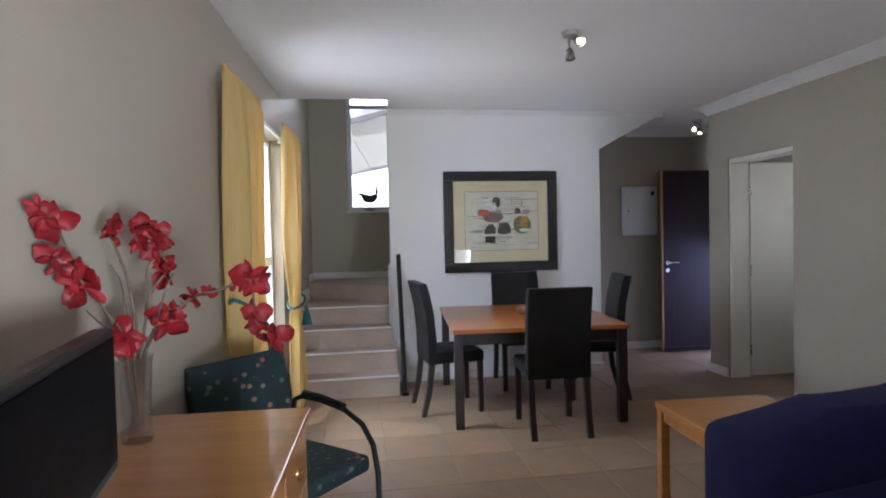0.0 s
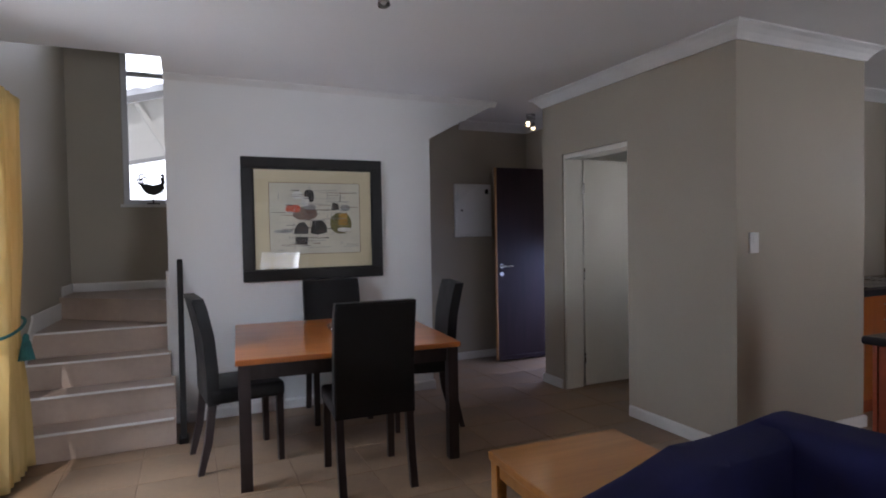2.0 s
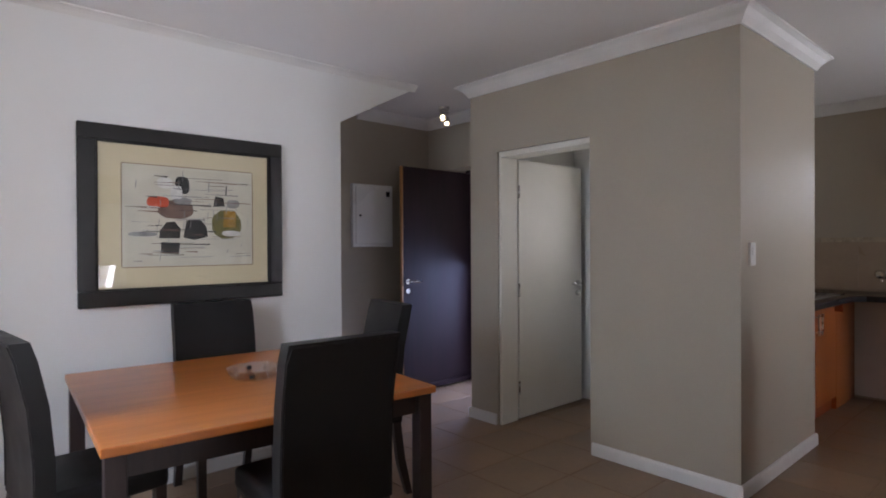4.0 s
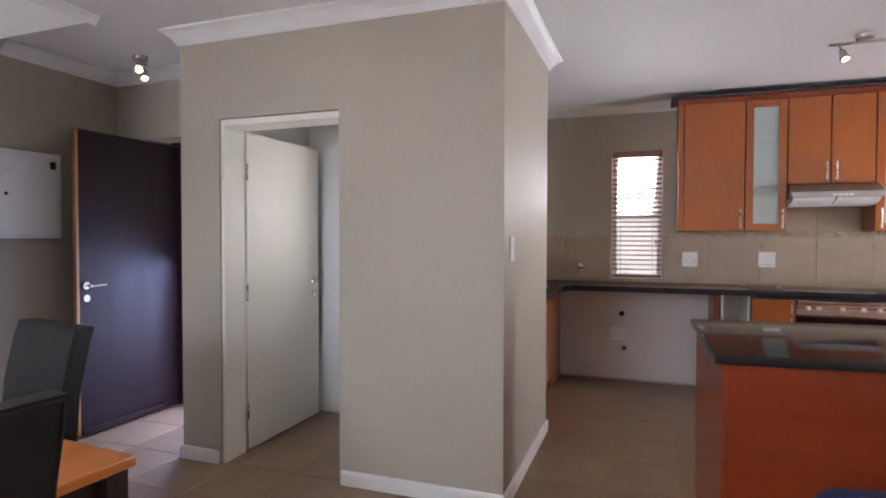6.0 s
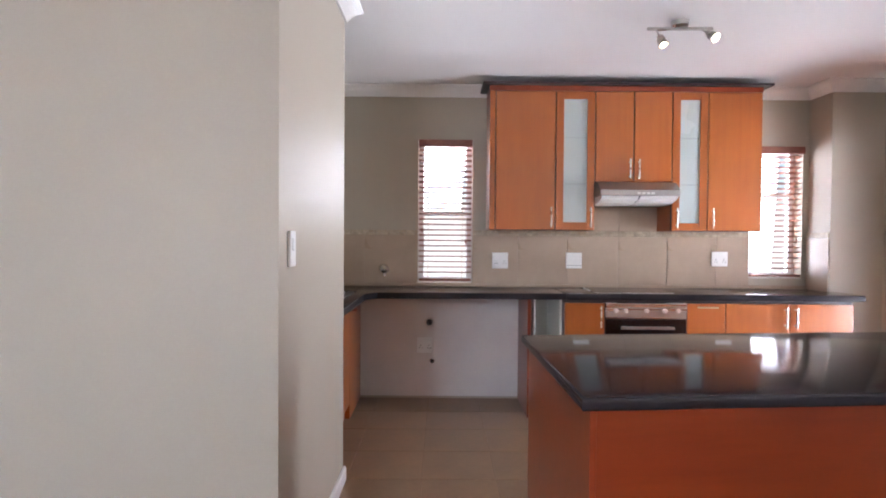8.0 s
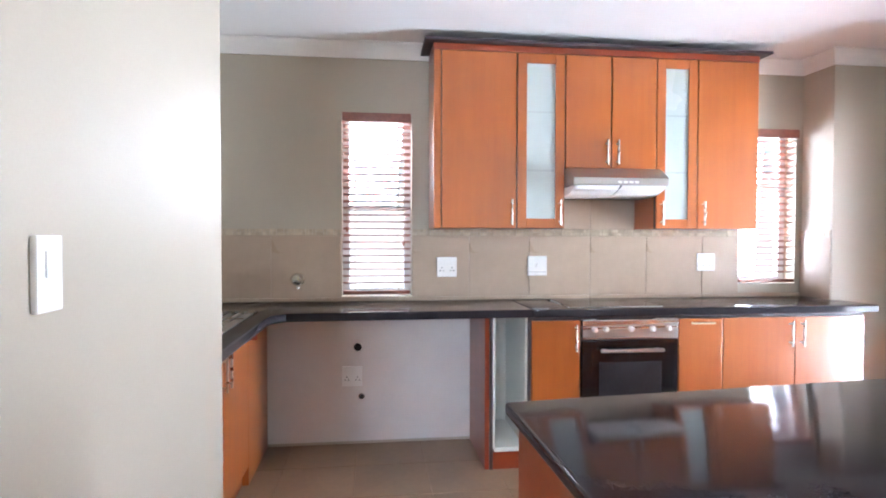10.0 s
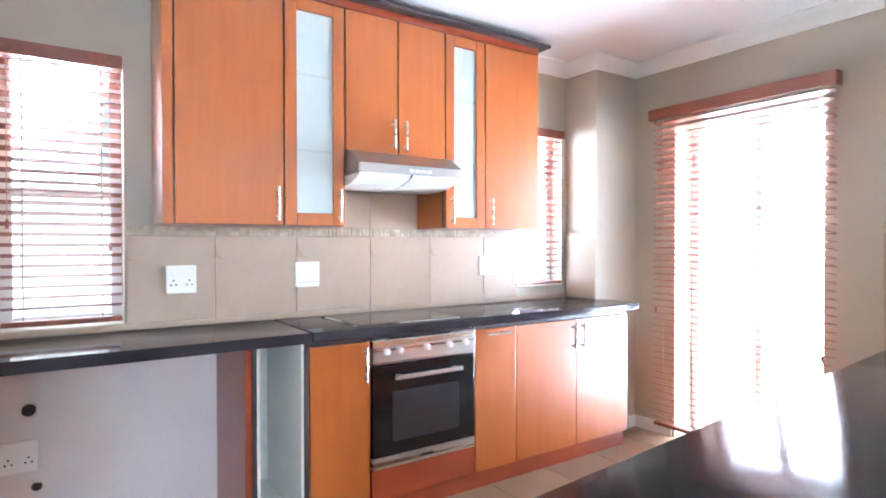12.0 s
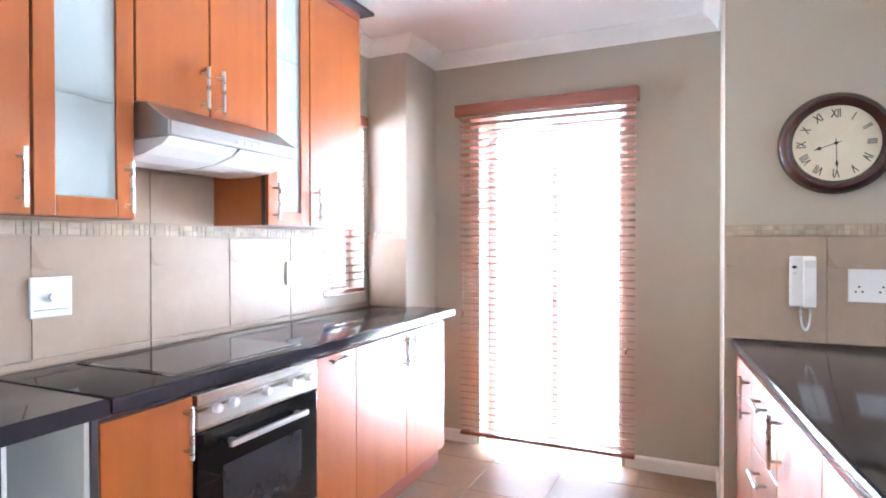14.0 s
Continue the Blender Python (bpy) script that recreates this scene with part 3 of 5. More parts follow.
pane_window("window_4", "narrow kitchen corner window behind a wooden blind", pose(6.98, 0.465, 1.02, 0, 0, 90), 0.435, 1.09, (), (0.7,))
pane_window("door_1", "white glazed kitchen door behind a wooden blind", pose(5.35, -0.22, 0.0), 0.90, 2.10, (0.45,), (), 0.05)
pane_window("window_5", "small closet window", pose(5.15, 4.95, 1.2, 0, 0, 90), 0.40, 0.80)
pane_window("door_2", "white aluminium patio sliding door", pose(1.9, -1.65, 0.0), 1.5, 2.1, (0.75,), (), 0.06)


def lever_handle(parent, x, y, z, out, along):
    """A chrome lever on a rose with a lock rose below; out: away from the leaf, along: the lever's way."""
    o, a = Vector(out), Vector(along)
    p = Vector((x, y, z))
    h = part("handle", add_cyl(cyl(p, p + o * 0.012, 0.026, seg=20), p, p + o * 0.05, 0.009), CHROME, parent, "chrome lever handle", True)
    part("lever", tube([p + o * 0.045, p + o * 0.05 + a * 0.02, p + o * 0.05 + a * 0.11, p + o * 0.042 + a * 0.125], 0.009), CHROME, h, "", True)
    q = p - Vector((0, 0, 0.085))
    part("lock_rose", cyl(q, q + o * 0.012, 0.024, seg=20), CHROME, h, "", True)


# white closet door, standing open
d3 = tagged(new("door_3"), "white painted flush door standing open in its steel frame", "", "", "structure")
part("leaf", box(4.185, 5.0, 5.672, 5.710, 0.012, 2.0, 0.002), DOORPAINT, d3)
fr = bmesh.new()
add_box(fr, 3.990, 4.172, 5.678, 5.70, 0, 2.0, 0.003)
add_box(fr, 4.06, 4.172, 4.885, 4.905, 0, 2.0, 0.003)
add_box(fr, 3.990, 4.172, 4.90, 5.70, 2.0, 2.038, 0.003)
part("door_frame", fr, DOORPAINT, d3, "white steel door frame")
lever_handle(d3, 4.935, 5.672, 1.02, (0, -1, 0), (-1, 0, 0))
for z in (0.25, 1.0, 1.75):
    part("hinge", cyl((4.178, 5.668, z - 0.05), (4.178, 5.668, z + 0.05), 0.008), STEEL, d3)

# dark entrance door, folded back into the hall
d4 = tagged(new("door_4"), "dark purple-brown varnished entrance door standing open", "", "", "structure")
part("leaf", box(3.985, 4.83, 6.86, 6.884, 0.02, 2.06, 0.002), DOORDARK, d4)
part("edge", box(3.965, 3.984, 6.858, 6.886, 0.02, 2.06, 0.002), DOOREDGE, d4, "raw orange wooden door edge")
fr = bmesh.new()
add_box(fr, 4.831, 4.92, 6.70, 6.90, 0, 2.085, 0.003)
add_box(fr, 4.76, 4.835, 6.0, 6.03, 0, 2.05, 0.003)
add_box(fr, 4.76, 4.835, 6.0, 6.85, 2.05, 2.085, 0.003)
part("door_frame", fr, DOORDARK, d4)
part("weather_bar", box(3.99, 4.80, 6.835, 6.859, 0.02, 0.06, 0.004), DOORDARK, d4)
lever_handle(d4, 4.03, 6.86, 1.02, (0, -1, 0), (1, 0, 0))

db = thing("distribution_board", "white metal electrical box with a small lock on the hall wall", "fuse box")
part("body", box(3.63, 4.07, 7.13, 7.166, 1.335, 1.905, 0.006), PLASTIC, db)
part("cover", box(3.655, 4.045, 7.118, 7.13, 1.36, 1.88, 0.006), PLASTIC, db)
part("lock", cyl((3.70, 7.118, 1.62), (3.70, 7.112, 1.62), 0.010), HOLE, db)
part("sticker", box(3.985, 4.025, 7.1165, 7.118, 1.80, 1.85), HOLE, db, "small dark warning sticker")


# ---- switches, sockets ----
def wall_switch(name, label, category, at, w, h, kind):
    """A plate in the plane u, v with its front toward -y."""
    t = thing(name, label, category, "", at)
    part("plate", box(-w / 2, w / 2, -0.012, 0, -h / 2, h / 2, 0.004), PLASTIC, t)
    if kind == "switch":
        part("rocker", box(-w * 0.22, w * 0.22, -0.016, -0.012, -h * 0.05, h * 0.3, 0.002), PLASTIC, t)
    if kind == "socket":
        for u in (-w * 0.26, w * 0.26):
            part("rocker", box(u - 0.010, u + 0.010, -0.016, -0.012, h * 0.14, h * 0.32, 0.002), PLASTIC, t)
            for du, dv in ((-0.011, -0.012), (0.011, -0.012), (0, 0.008)):
                part("pin_hole", cyl((u + du, -0.0118, dv - 0.012), (u + du, -0.0128, dv - 0.012), 0.0042, seg=10), HOLE, t)
    if kind == "knob":
        part("knob", cyl((0, -0.012, 0), (0, -0.024, 0), 0.013), PLASTIC, t, "", True)
        part("groove", box(-w * 0.42, w * 0.42, -0.0128, -0.0118, -h * 0.32, -h * 0.305), HOLE, t)
    return t


EASTFACE = 6.829
wall_switch("light_switch", "tall white rocker switch on the taupe wall", "switch", pose(4.115, 3.985, 1.29), 0.075, 0.125, "switch")
wall_switch("wall_socket", "square white double socket on beige tiles", "socket", pose(EASTFACE, 2.97, 1.15, 0, 0, -90), 0.13, 0.13, "socket")
wall_switch("stove_isolator", "square white cooker switch on beige tiles", "switch", pose(EASTFACE, 2.36, 1.155, 0, 0, -90), 0.13, 0.13, "knob")
wall_switch("wall_socket", "square white double socket near the corner window", "socket", pose(EASTFACE, 1.155, 1.175, 0, 0, -90), 0.13, 0.12, "socket")
wall_switch("wall_socket", "white double socket low in the appliance bay", "socket", pose(6.838, 3.585, 0.445, 0, 0, -90), 0.13, 0.13, "socket")
wall_switch("wall_socket", "square white double socket beside the intercom", "socket", pose(4.315, 0.7705, 1.155, 0, 0, 180), 0.15, 0.13, "socket")


# ---- ceiling spots ----
def spot_light(name, label, at, bar, heads, lit, power=5.0):
    """A rail with swivelling heads; lit names the heads that shine."""
    t = thing(name, label, "ceiling light", "", at)
    part("ceiling_plate", lathe([(0.0, -0.028), (0.045, -0.024), (0.05, 0.0), (0.0, 0.0)], seg=24), STEEL, t, "", True)
    part("bar", box(-bar / 2, bar / 2, -0.008, 0.008, -0.05, -0.034, 0.003), STEEL, t)
    for k, (u, tilt, turn) in enumerate(heads):
        m = pose(u, 0, -0.05, tilt, 0, turn)
        h = part("head", add_cyl(lathe([(0.010, -0.035), (0.020, -0.045), (0.030, -0.105), (0.028, -0.105), (0.018, -0.05)], seg=20), (0, 0, -0.04), (0, 0, 0), 0.005), STEEL, t, "", True)
        h.matrix_basis = m
        b = part("bulb", lathe([(0.0, -0.100), (0.012, -0.097), (0.015, -0.090), (0.011, -0.078), (0.0, -0.075)], seg=16), BULB if k in lit else BULB_OFF, h, "lit halogen bulb" if k in lit else "unlit halogen bulb")
        if k in lit:
            ld = bpy.data.lights.new("spot_bulb", "SPOT")
            ld.energy, ld.spot_size, ld.spot_blend, ld.color, ld.shadow_soft_size = power, radians(100), 0.6, (1.0, 0.80, 0.55), 0.02
            lo = new("spot_bulb", ld)
            lo.matrix_world = at @ m @ Matrix.Translation((0, 0, -0.11))
    return t


spot_light("spot_light", "small chrome ceiling spot with two heads over the dining area", pose(1.84, 4.10, CEIL, 0, 0, 78), 0.12, [(-0.045, 62, 116), (0.045, 14, 100)], (0,))
spot_light("spot_light", "small lit chrome spot on the hall ceiling", pose(4.25, 6.60, CEIL, 0, 0, 10), 0.12, [(-0.04, 50, 138), (0.04, 20, 130)], (0, 1))
spot_light("spot_light", "steel bar with two spots on the kitchen ceiling", pose(5.40, 2.10, CEIL, 0, 0, 88), 0.37, [(0.13, 24, 40), (-0.13, 50, 34)], (0, 1), 9.0)


# ---- kitchen ----
def bar_handle(parent, x, y, z, length, upright=True, out=(-1, 0, 0), along=None):
    """A square steel bar on two posts."""
    o = Vector(out)
    d = Vector((0, 0, 1)) if upright else Vector(along or (0, 1, 0))
    p = Vector((x, y, z))
    bm = bmesh.new()
    for s in (-0.36, 0.36):
        add_cyl(bm, p + d * length * s, p + d * length * s + o * 0.03, 0.005, seg=10)
    add_tube(bm, [p + o * 0.032 - d * length / 2, p + o * 0.032 + d * length / 2], 0.0065, 8)
    return part("handle", bm, STEEL, parent, "brushed steel bar handle", True)


def carcass(name, label, x0, x1, y0, y1, z0, z1, group):
    t = thing(name, label, "cabinet", group)
    part("body", box(x0 + 0.02, x1, y0 + 0.001, y1 - 0.001, z0, z1, 0.002), CHERRY, t)
    return t


UF, UB = 6.553, 6.842
UZ0, UZ1 = 1.40, 2.475


def upper_door(t, y0, y1, z0, z1, glass=False, hinge="left", dark=True):
    """A wall cabinet door with a dark edge line; its handle sits low on the free side."""
    part("edge_and_gap_strip", box(UF + 0.004, UF + 0.02, y0 + 0.0015, y1 - 0.0015, z0, z1), DARKEDGE, t)
    if glass:
        fw = 0.062
        bm = bmesh.new()
        for a, b, c, d in ((y0 + 0.004, y0 + fw, z0 + 0.003, z1 - 0.003), (y1 - fw, y1 - 0.004, z0 + 0.003, z1 - 0.003), (y0 + fw, y1 - fw, z0 + 0.003, z0 + fw), (y0 + fw, y1 - fw, z1 - fw, z1 - 0.003)):
            add_box(bm, UF - 0.014, UF + 0.004, a, b, c, d, 0.003)
        dr = part("door", bm, CHERRY, t)
        part("pane", box(UF - 0.004, UF + 0.002, y0 + fw, y1 - fw, z0 + fw, z1 - fw), FROST, dr, "frosted glass pane")
        for k in (1, 2):
            z = z0 + (z1 - z0) * k / 3
            part("shelf", box(UF - 0.0052, UF - 0.004, y0 + fw, y1 - fw, z - 0.006, z + 0.006), SHELFEDGE, dr, "dim shelf edge behind the glass")
    else:
        dr = part("door", box(UF - 0.014, UF + 0.004, y0 + 0.004, y1 - 0.004, z0 + 0.003, z1 - 0.003, 0.003), CHERRY, t)
    hy = y0 + 0.035 if hinge == "left" else y1 - 0.035
    bar_handle(dr, UF - 0.014, hy, z0 + 0.10, 0.155)
    return dr


G = "wall cabinets over the counter"
u = carcass("wall_cabinet", "tall cherry wall cabinet with a solid door", UF, UB, 2.575, 3.042, UZ0, UZ1, G)
upper_door(u, 2.575, 3.042, UZ0, UZ1)
part("side_panel", box(UF - 0.012, UB, 3.043, 3.088, UZ0, UZ1, 0.006), CHERRY, u)
u = carcass("wall_cabinet", "narrow cherry wall cabinet with a frosted glass door", UF, UB, 2.27, 2.575, UZ0, UZ1, G)
upper_door(u, 2.27, 2.575, UZ0, UZ1, True)
u = carcass("wall_cabinet", "short cherry wall cabinet with two doors above the hood", UF, UB, 1.673, 2.27, 1.775, UZ1, G)
upper_door(u, 1.97, 2.27, 1.775, UZ1)
upper_door(u, 1.673, 1.97, 1.775, UZ1, False, "right")
u = carcass("wall_cabinet", "narrow cherry wall cabinet with a frosted glass door", UF, UB, 1.395, 1.673, UZ0, UZ1, G)
upper_door(u, 1.395, 1.673, UZ0, UZ1, True, "right")
u = carcass("wall_cabinet", "tall cherry wall cabinet with a solid door", UF, UB, 0.975, 1.395, UZ0, UZ1, G)
upper_door(u, 0.975, 1.395, UZ0, UZ1, False, "right")
crown = thing("cabinet_cornice", "dark cherry moulding with a black top along the wall cabinets", "moulding")
part("moulding", sweep([(UB, 3.089), (UF - 0.012, 3.089), (UF - 0.012, 0.974), (UB, 0.974)], [(0, UZ1 + 0.001), (0.012, UZ1 + 0.001), (0.05, UZ1 + 0.034), (0.05, UZ1 + 0.040), (0, UZ1 + 0.040)], 1), CHERRY_H_SHADED, crown)
part("top", box(UF - 0.066, UB, 0.918, 3.145, UZ1 + 0.041, UZ1 + 0.058, 0.003), DARKEDGE, crown, "black top board")

hood = thing("cooker_hood", "slim steel cooker hood with two pale filters and push buttons", "cooker hood")
part("body", prism([(6.40, 1.662), (6.40, 1.706), (6.50, 1.772), (6.84, 1.772), (6.84, 1.655)], "y", 1.66, 2.265, 0.004), HOODSTEEL, hood)
for a, b in ((1.672, 1.957), (1.968, 2.253)):
    part("filter", prism([(6.408, 1.660), (6.44, 1.636), (6.52, 1.612), (6.62, 1.600), (6.76, 1.600), (6.82, 1.652)], "y", a, b, 0.003), TRIM, hood, "pale metal grease filter")
part("divider", prism([(6.405, 1.660), (6.44, 1.641), (6.52, 1.618), (6.62, 1.606), (6.76, 1.606), (6.82, 1.652)], "y", 1.9575, 1.9675, 0.001), BLACK, hood)
part("front_strip", box(6.392, 6.399, 1.665, 2.26, 1.664, 1.704, 0.002), HOODSTEEL, hood)
for k in range(4):
    part("button", box(6.387, 6.392, 1.86 + 0.035 * k, 1.885 + 0.035 * k, 1.672, 1.686, 0.001), PLASTIC, hood)

LF, LB, LZ = 6.333, 6.84, 0.885
G = "base cabinets under the counter"


def base_unit(label, y0, y1, handles):
    t = thing("base_cabinet", label, "cabinet", G)
    part("body", box(LF + 0.02, LB, y0 + 0.001, y1 - 0.001, 0.10, LZ, 0.001), CHERRY, t)
    part("plinth", box(LF + 0.035, LF + 0.06, y0, y1, 0.0, 0.10), CHERRY_H_SHADED, t)
    # Dark edging; its bare top above the door imitates the shadow under the worktop.
    part("edge_and_gap_strip", box(LF + 0.014, LF + 0.021, y0 + 0.001, y1 - 0.001, 0.10, LZ - 0.001), DARKEDGE, t)
    dr = part("door", box(LF - 0.005, LF + 0.014, y0 + 0.003, y1 - 0.003, 0.105, LZ - 0.026, 0.003), CHERRY, t)
    for y, z, up in handles:
        bar_handle(dr, LF - 0.005, y, z, 0.16 if up else 0.15, up)
    return t


end = thing("end_panel", "cherry end panel beside the empty appliance bay", "panel")
part("board", box(LF + 0.0, LB, 2.785, 2.812, 0.0, LZ, 0.003), CHERRY_H_SHADED, end)
part("edge", box(LF - 0.004, LF + 0.02, 2.764, 2.784, 0.0, LZ, 0.002), DARKEDGE, end, "black edging strip")
slot = thing("open_shelf_unit", "narrow open white-lined shelf unit with black edges", "cabinet", G)
for nm, a in (("side_board", (LF + 0.004, LB, 2.750, 2.763, 0.12, LZ)), ("side_board", (LF + 0.004, LB, 2.560, 2.573, 0.12, LZ)), ("back_board", (LB - 0.014, LB, 2.5732, 2.7498, 0.12, LZ)), ("bottom_board", (LF + 0.004, LB - 0.0142, 2.5732, 2.7498, 0.10, 0.125))):
    part(nm, box(*a), LAMINATE, slot, "pale laminate lining")
part("edge", box(LF - 0.004, LF + 0.02, 2.541, 2.5595, 0.10, LZ, 0.002), DARKEDGE, slot, "black edging strip")
part("plinth", box(LF + 0.0, LF + 0.03, 2.541, 2.763, 0.0, 0.099, 0.002), CHERRY_H_SHADED, slot)
base_unit("narrow cherry base cabinet beside the oven", 2.24, 2.54, [(2.275, 0.76, True)])
base_unit("cherry pull-out base cabinet with a level handle", 1.345, 1.63, [(1.49, 0.835, False)])
base_unit("wide cherry base cabinet door", 0.868, 1.345, [(0.905, 0.76, True)])
base_unit("cherry base cabinet door at the counter's end", 0.39, 0.868, [(0.83, 0.76, True)])

oven = thing("built_in_oven", "built-in oven with steel control panel and black glass door", "oven")
part("housing", box(LF + 0.02, LB, 1.632, 2.238, 0.10, LZ, 0.001), DARKEDGE, oven)
part("lower_panel", box(LF - 0.002, LF + 0.014, 1.634, 2.236, 0.10, 0.245, 0.003), CHERRY_H_SHADED, oven, "cherry panel under the oven")
part("plinth", box(LF + 0.035, LF + 0.06, 1.632, 2.238, 0.0, 0.10), CHERRY_H_SHADED, oven)
panel = part("control_panel", box(LF - 0.012, LF + 0.019, 1.638, 2.232, 0.745, 0.862, 0.003), STEEL, oven, "brushed steel control panel")
for y in (2.16, 2.09, 1.935, 1.80, 1.70, 1.665)[:5]:
    part("knob", lathe([(0.017, 0.0), (0.016, -0.016), (0.012, -0.022), (0.0, -0.022)], (LF - 0.012, y, 0.805), 18, "x"), PLASTIC, panel, "white round knob", True)
odoor = part("oven_door", box(LF - 0.010, LF + 0.018, 1.638, 2.232, 0.305, 0.738, 0.003), SCREEN, oven, "black glass oven door")
part("window", box(LF - 0.0125, LF - 0.010, 1.74, 2.13, 0.37, 0.61, 0.001), surface("smoked_glass", (0.022, 0.022, 0.025), 0.06, vary=0.2, relief=0.0), odoor, "smoked oven window")
part("oven_handle", add_box(add_box(box(LF - 0.052, LF - 0.036, 1.74, 2.13, 0.672, 0.692, 0.003), LF - 0.040, LF - 0.010, 1.76, 1.78, 0.674, 0.690), LF - 0.040, LF - 0.010, 2.09, 2.11, 0.674, 0.690), STEEL, odoor, "flat steel oven handle")
part("bottom_trim", box(LF - 0.012, LF + 0.018, 1.638, 2.232, 0.25, 0.302, 0.003), STEEL, oven, "steel bottom trim")
part("maker_plate", box(LF - 0.0135, LF - 0.012, 1.90, 1.97, 0.270, 0.282), BLACK, oven)

# worktops: one slab along the wall and round the corner, one on the peninsula
def slab(name, label, poly, z0, z1):
    bm = add_prism(bmesh.new(), poly, "z", z0, z1)
    edges = [e for e in bm.edges if abs(e.verts[0].co.z - e.verts[1].co.z) < 1e-6]
    bmesh.ops.bevel(bm, geom=edges, offset=0.010, segments=3, profile=0.5, affect="EDGES")
    return tagged(link_mesh(name, bm, GRANITE, None, True), label, "worktop")


wt = thing("granite_worktop", "polished black granite worktop in two slabs along the kitchen wall", "worktop")
for poly in ([(6.277, 0.345), (6.565, 0.345), (6.565, 0.414), (6.828, 0.414), (6.828, 2.538), (6.277, 2.538)], [(6.280, 2.541), (6.828, 2.541), (6.828, 4.705), (5.222, 4.705), (5.222, 4.0), (6.18, 4.0), (6.280, 3.92)]):
    sl = slab("slab", "", poly, 0.886, 0.932)
    del sl["category"]
    sl.parent = wt
PEN = [(3.60, 3.085), (4.585, 3.105), (4.80, 0.744), (3.80, 0.744)]
slab("peninsula_worktop", "polished black granite top of the breakfast peninsula", PEN, 0.878, 0.915)

hob = thing("ceramic_hob", "black glass hob with a thin steel rim set on granite", "hob")
part("rim", box(6.325, 6.785, 1.73, 2.305, 0.9325, 0.937, 0.001), STEEL, hob)
part("plate", box(6.332, 6.778, 1.737, 2.298, 0.9372, 0.9385), SCREEN, hob)

sink = thing("kitchen_sink", "stainless steel sink bowl with a ridged drainer", "sink")
bm = bmesh.new()
for a, b, c, d in ((5.40, 6.40, 4.09, 4.13), (5.40, 6.40, 4.55, 4.59), (5.40, 5.44, 4.13, 4.55), (5.86, 5.94, 4.13, 4.55), (6.36, 6.40, 4.13, 4.55)):
    add_box(bm, a, b, c, d, 0.9325, 0.940, 0.002)
part("rim", bm, STEEL, sink)
part("bowl", box(5.44, 5.86, 4.13, 4.55, 0.9322, 0.9335), surface("sink_bowl_steel", (0.30, 0.30, 0.29), 0.35, 0.9), sink)
for k in range(8):
    part("drainer_ridge", box(5.95, 6.35, 4.15 + 0.05 * k, 4.17 + 0.05 * k, 0.9325, 0.9385, 0.002), STEEL, sink)

for k, (x0, x1) in enumerate(((5.225, 5.75), (5.75, 6.28))):
    t = thing("sink_cabinet", "cherry cabinet under the sink", "cabinet", "sink cabinets")
    part("body", box(x0, x1, 4.14, 4.70, 0.10, LZ, 0.001), CHERRY, t)
    part("plinth", box(x0, x1, 4.155, 4.18, 0.0, 0.10), CHERRY_H_SHADED, t)
    dr = part("door", box(x0 + 0.002, x1 - 0.002, 4.12, 4.139, 0.105, LZ - 0.008, 0.003), CHERRY, t)
    bar_handle(dr, x1 - 0.04 if k == 0 else x0 + 0.04, 4.12, 0.74, 0.16, True, (0, -1, 0))
t = thing("corner_filler", "cherry filler panel in the counter's corner", "panel")
part("board", box(6.281, 6.836, 4.12, 4.16, 0.0, LZ, 0.002), CHERRY, t)
part("support_batten", box(6.22, 6.25, 4.06, 4.119, 0.80, LZ, 0.002), CHERRY_H_SHADED, t)

bay = structure("bay_lining", box(6.838, 6.8445, 2.813, 4.119, 0.02, 0.884), surface("bay_white_paint", (0.66, 0.63, 0.60), 0.6, vary=0.06, scale=2.5), "white painted back of the appliance bay")
for y, z, r in ((3.55, 0.632, 0.034), (3.525, 0.313, 0.020)):
    t = thing("pipe_opening", "round dark pipe opening in the white bay wall", "pipe")
    part("collar", lathe([(r, 0.0), (r, -0.006), (r * 0.78, -0.008), (r * 0.76, 0.0)], (6.838, y, z), 18, "x"), CHROME if r < 0.03 else LAMINATE, t, "", True)
    part("opening", cyl((6.838, y, z), (6.833, y, z), r * 0.74), HOLE, t)
tap = thing("washing_machine_tap", "small chrome appliance tap on the tiled wall", "tap")
part("flange", lathe([(0.040, 0.0), (0.037, -0.012), (0.016, -0.018), (0.0, -0.018)], (EASTFACE, 3.92, 1.075), 20, "x"), CHROME, tap, "", True)
part("spout", add_cyl(cyl((6.83, 3.92, 1.075), (6.765, 3.92, 1.075), 0.019), (6.785, 3.92, 1.08), (6.785, 3.92, 1.018), 0.015), CHROME, tap, "", True)
part("knob", lathe([(0.0, -0.052), (0.026, -0.048), (0.040, -0.030), (0.040, -0.012), (0.030, 0.0), (0.0, 0.0)], (6.765, 3.92, 1.082), 20, "x"), CHROME, tap, "", True)

# peninsula carcass
pen = thing("peninsula_cabinet", "cherry breakfast peninsula with drawers on the kitchen side", "cabinet")
bot = [(3.635, 3.037), (4.547, 3.057), (4.765, 0.745), (3.835, 0.745)]
part("body", prism(bot, "z", 0.0, 0.877), CHERRY_H_SHADED, pen)
part("end_panel", prism([(3.627, 3.039), (4.551, 3.059), (4.5515, 3.077), (3.6275, 3.057)], "z", 0.0, 0.877, 0.002), CHERRY_H_SHADED, pen)
ex, ey = Vector((4.547, 3.057)), Vector((4.765, 0.745))
ev = (ey - ex).normalized()
en = Vector((-ev.y, ev.x))
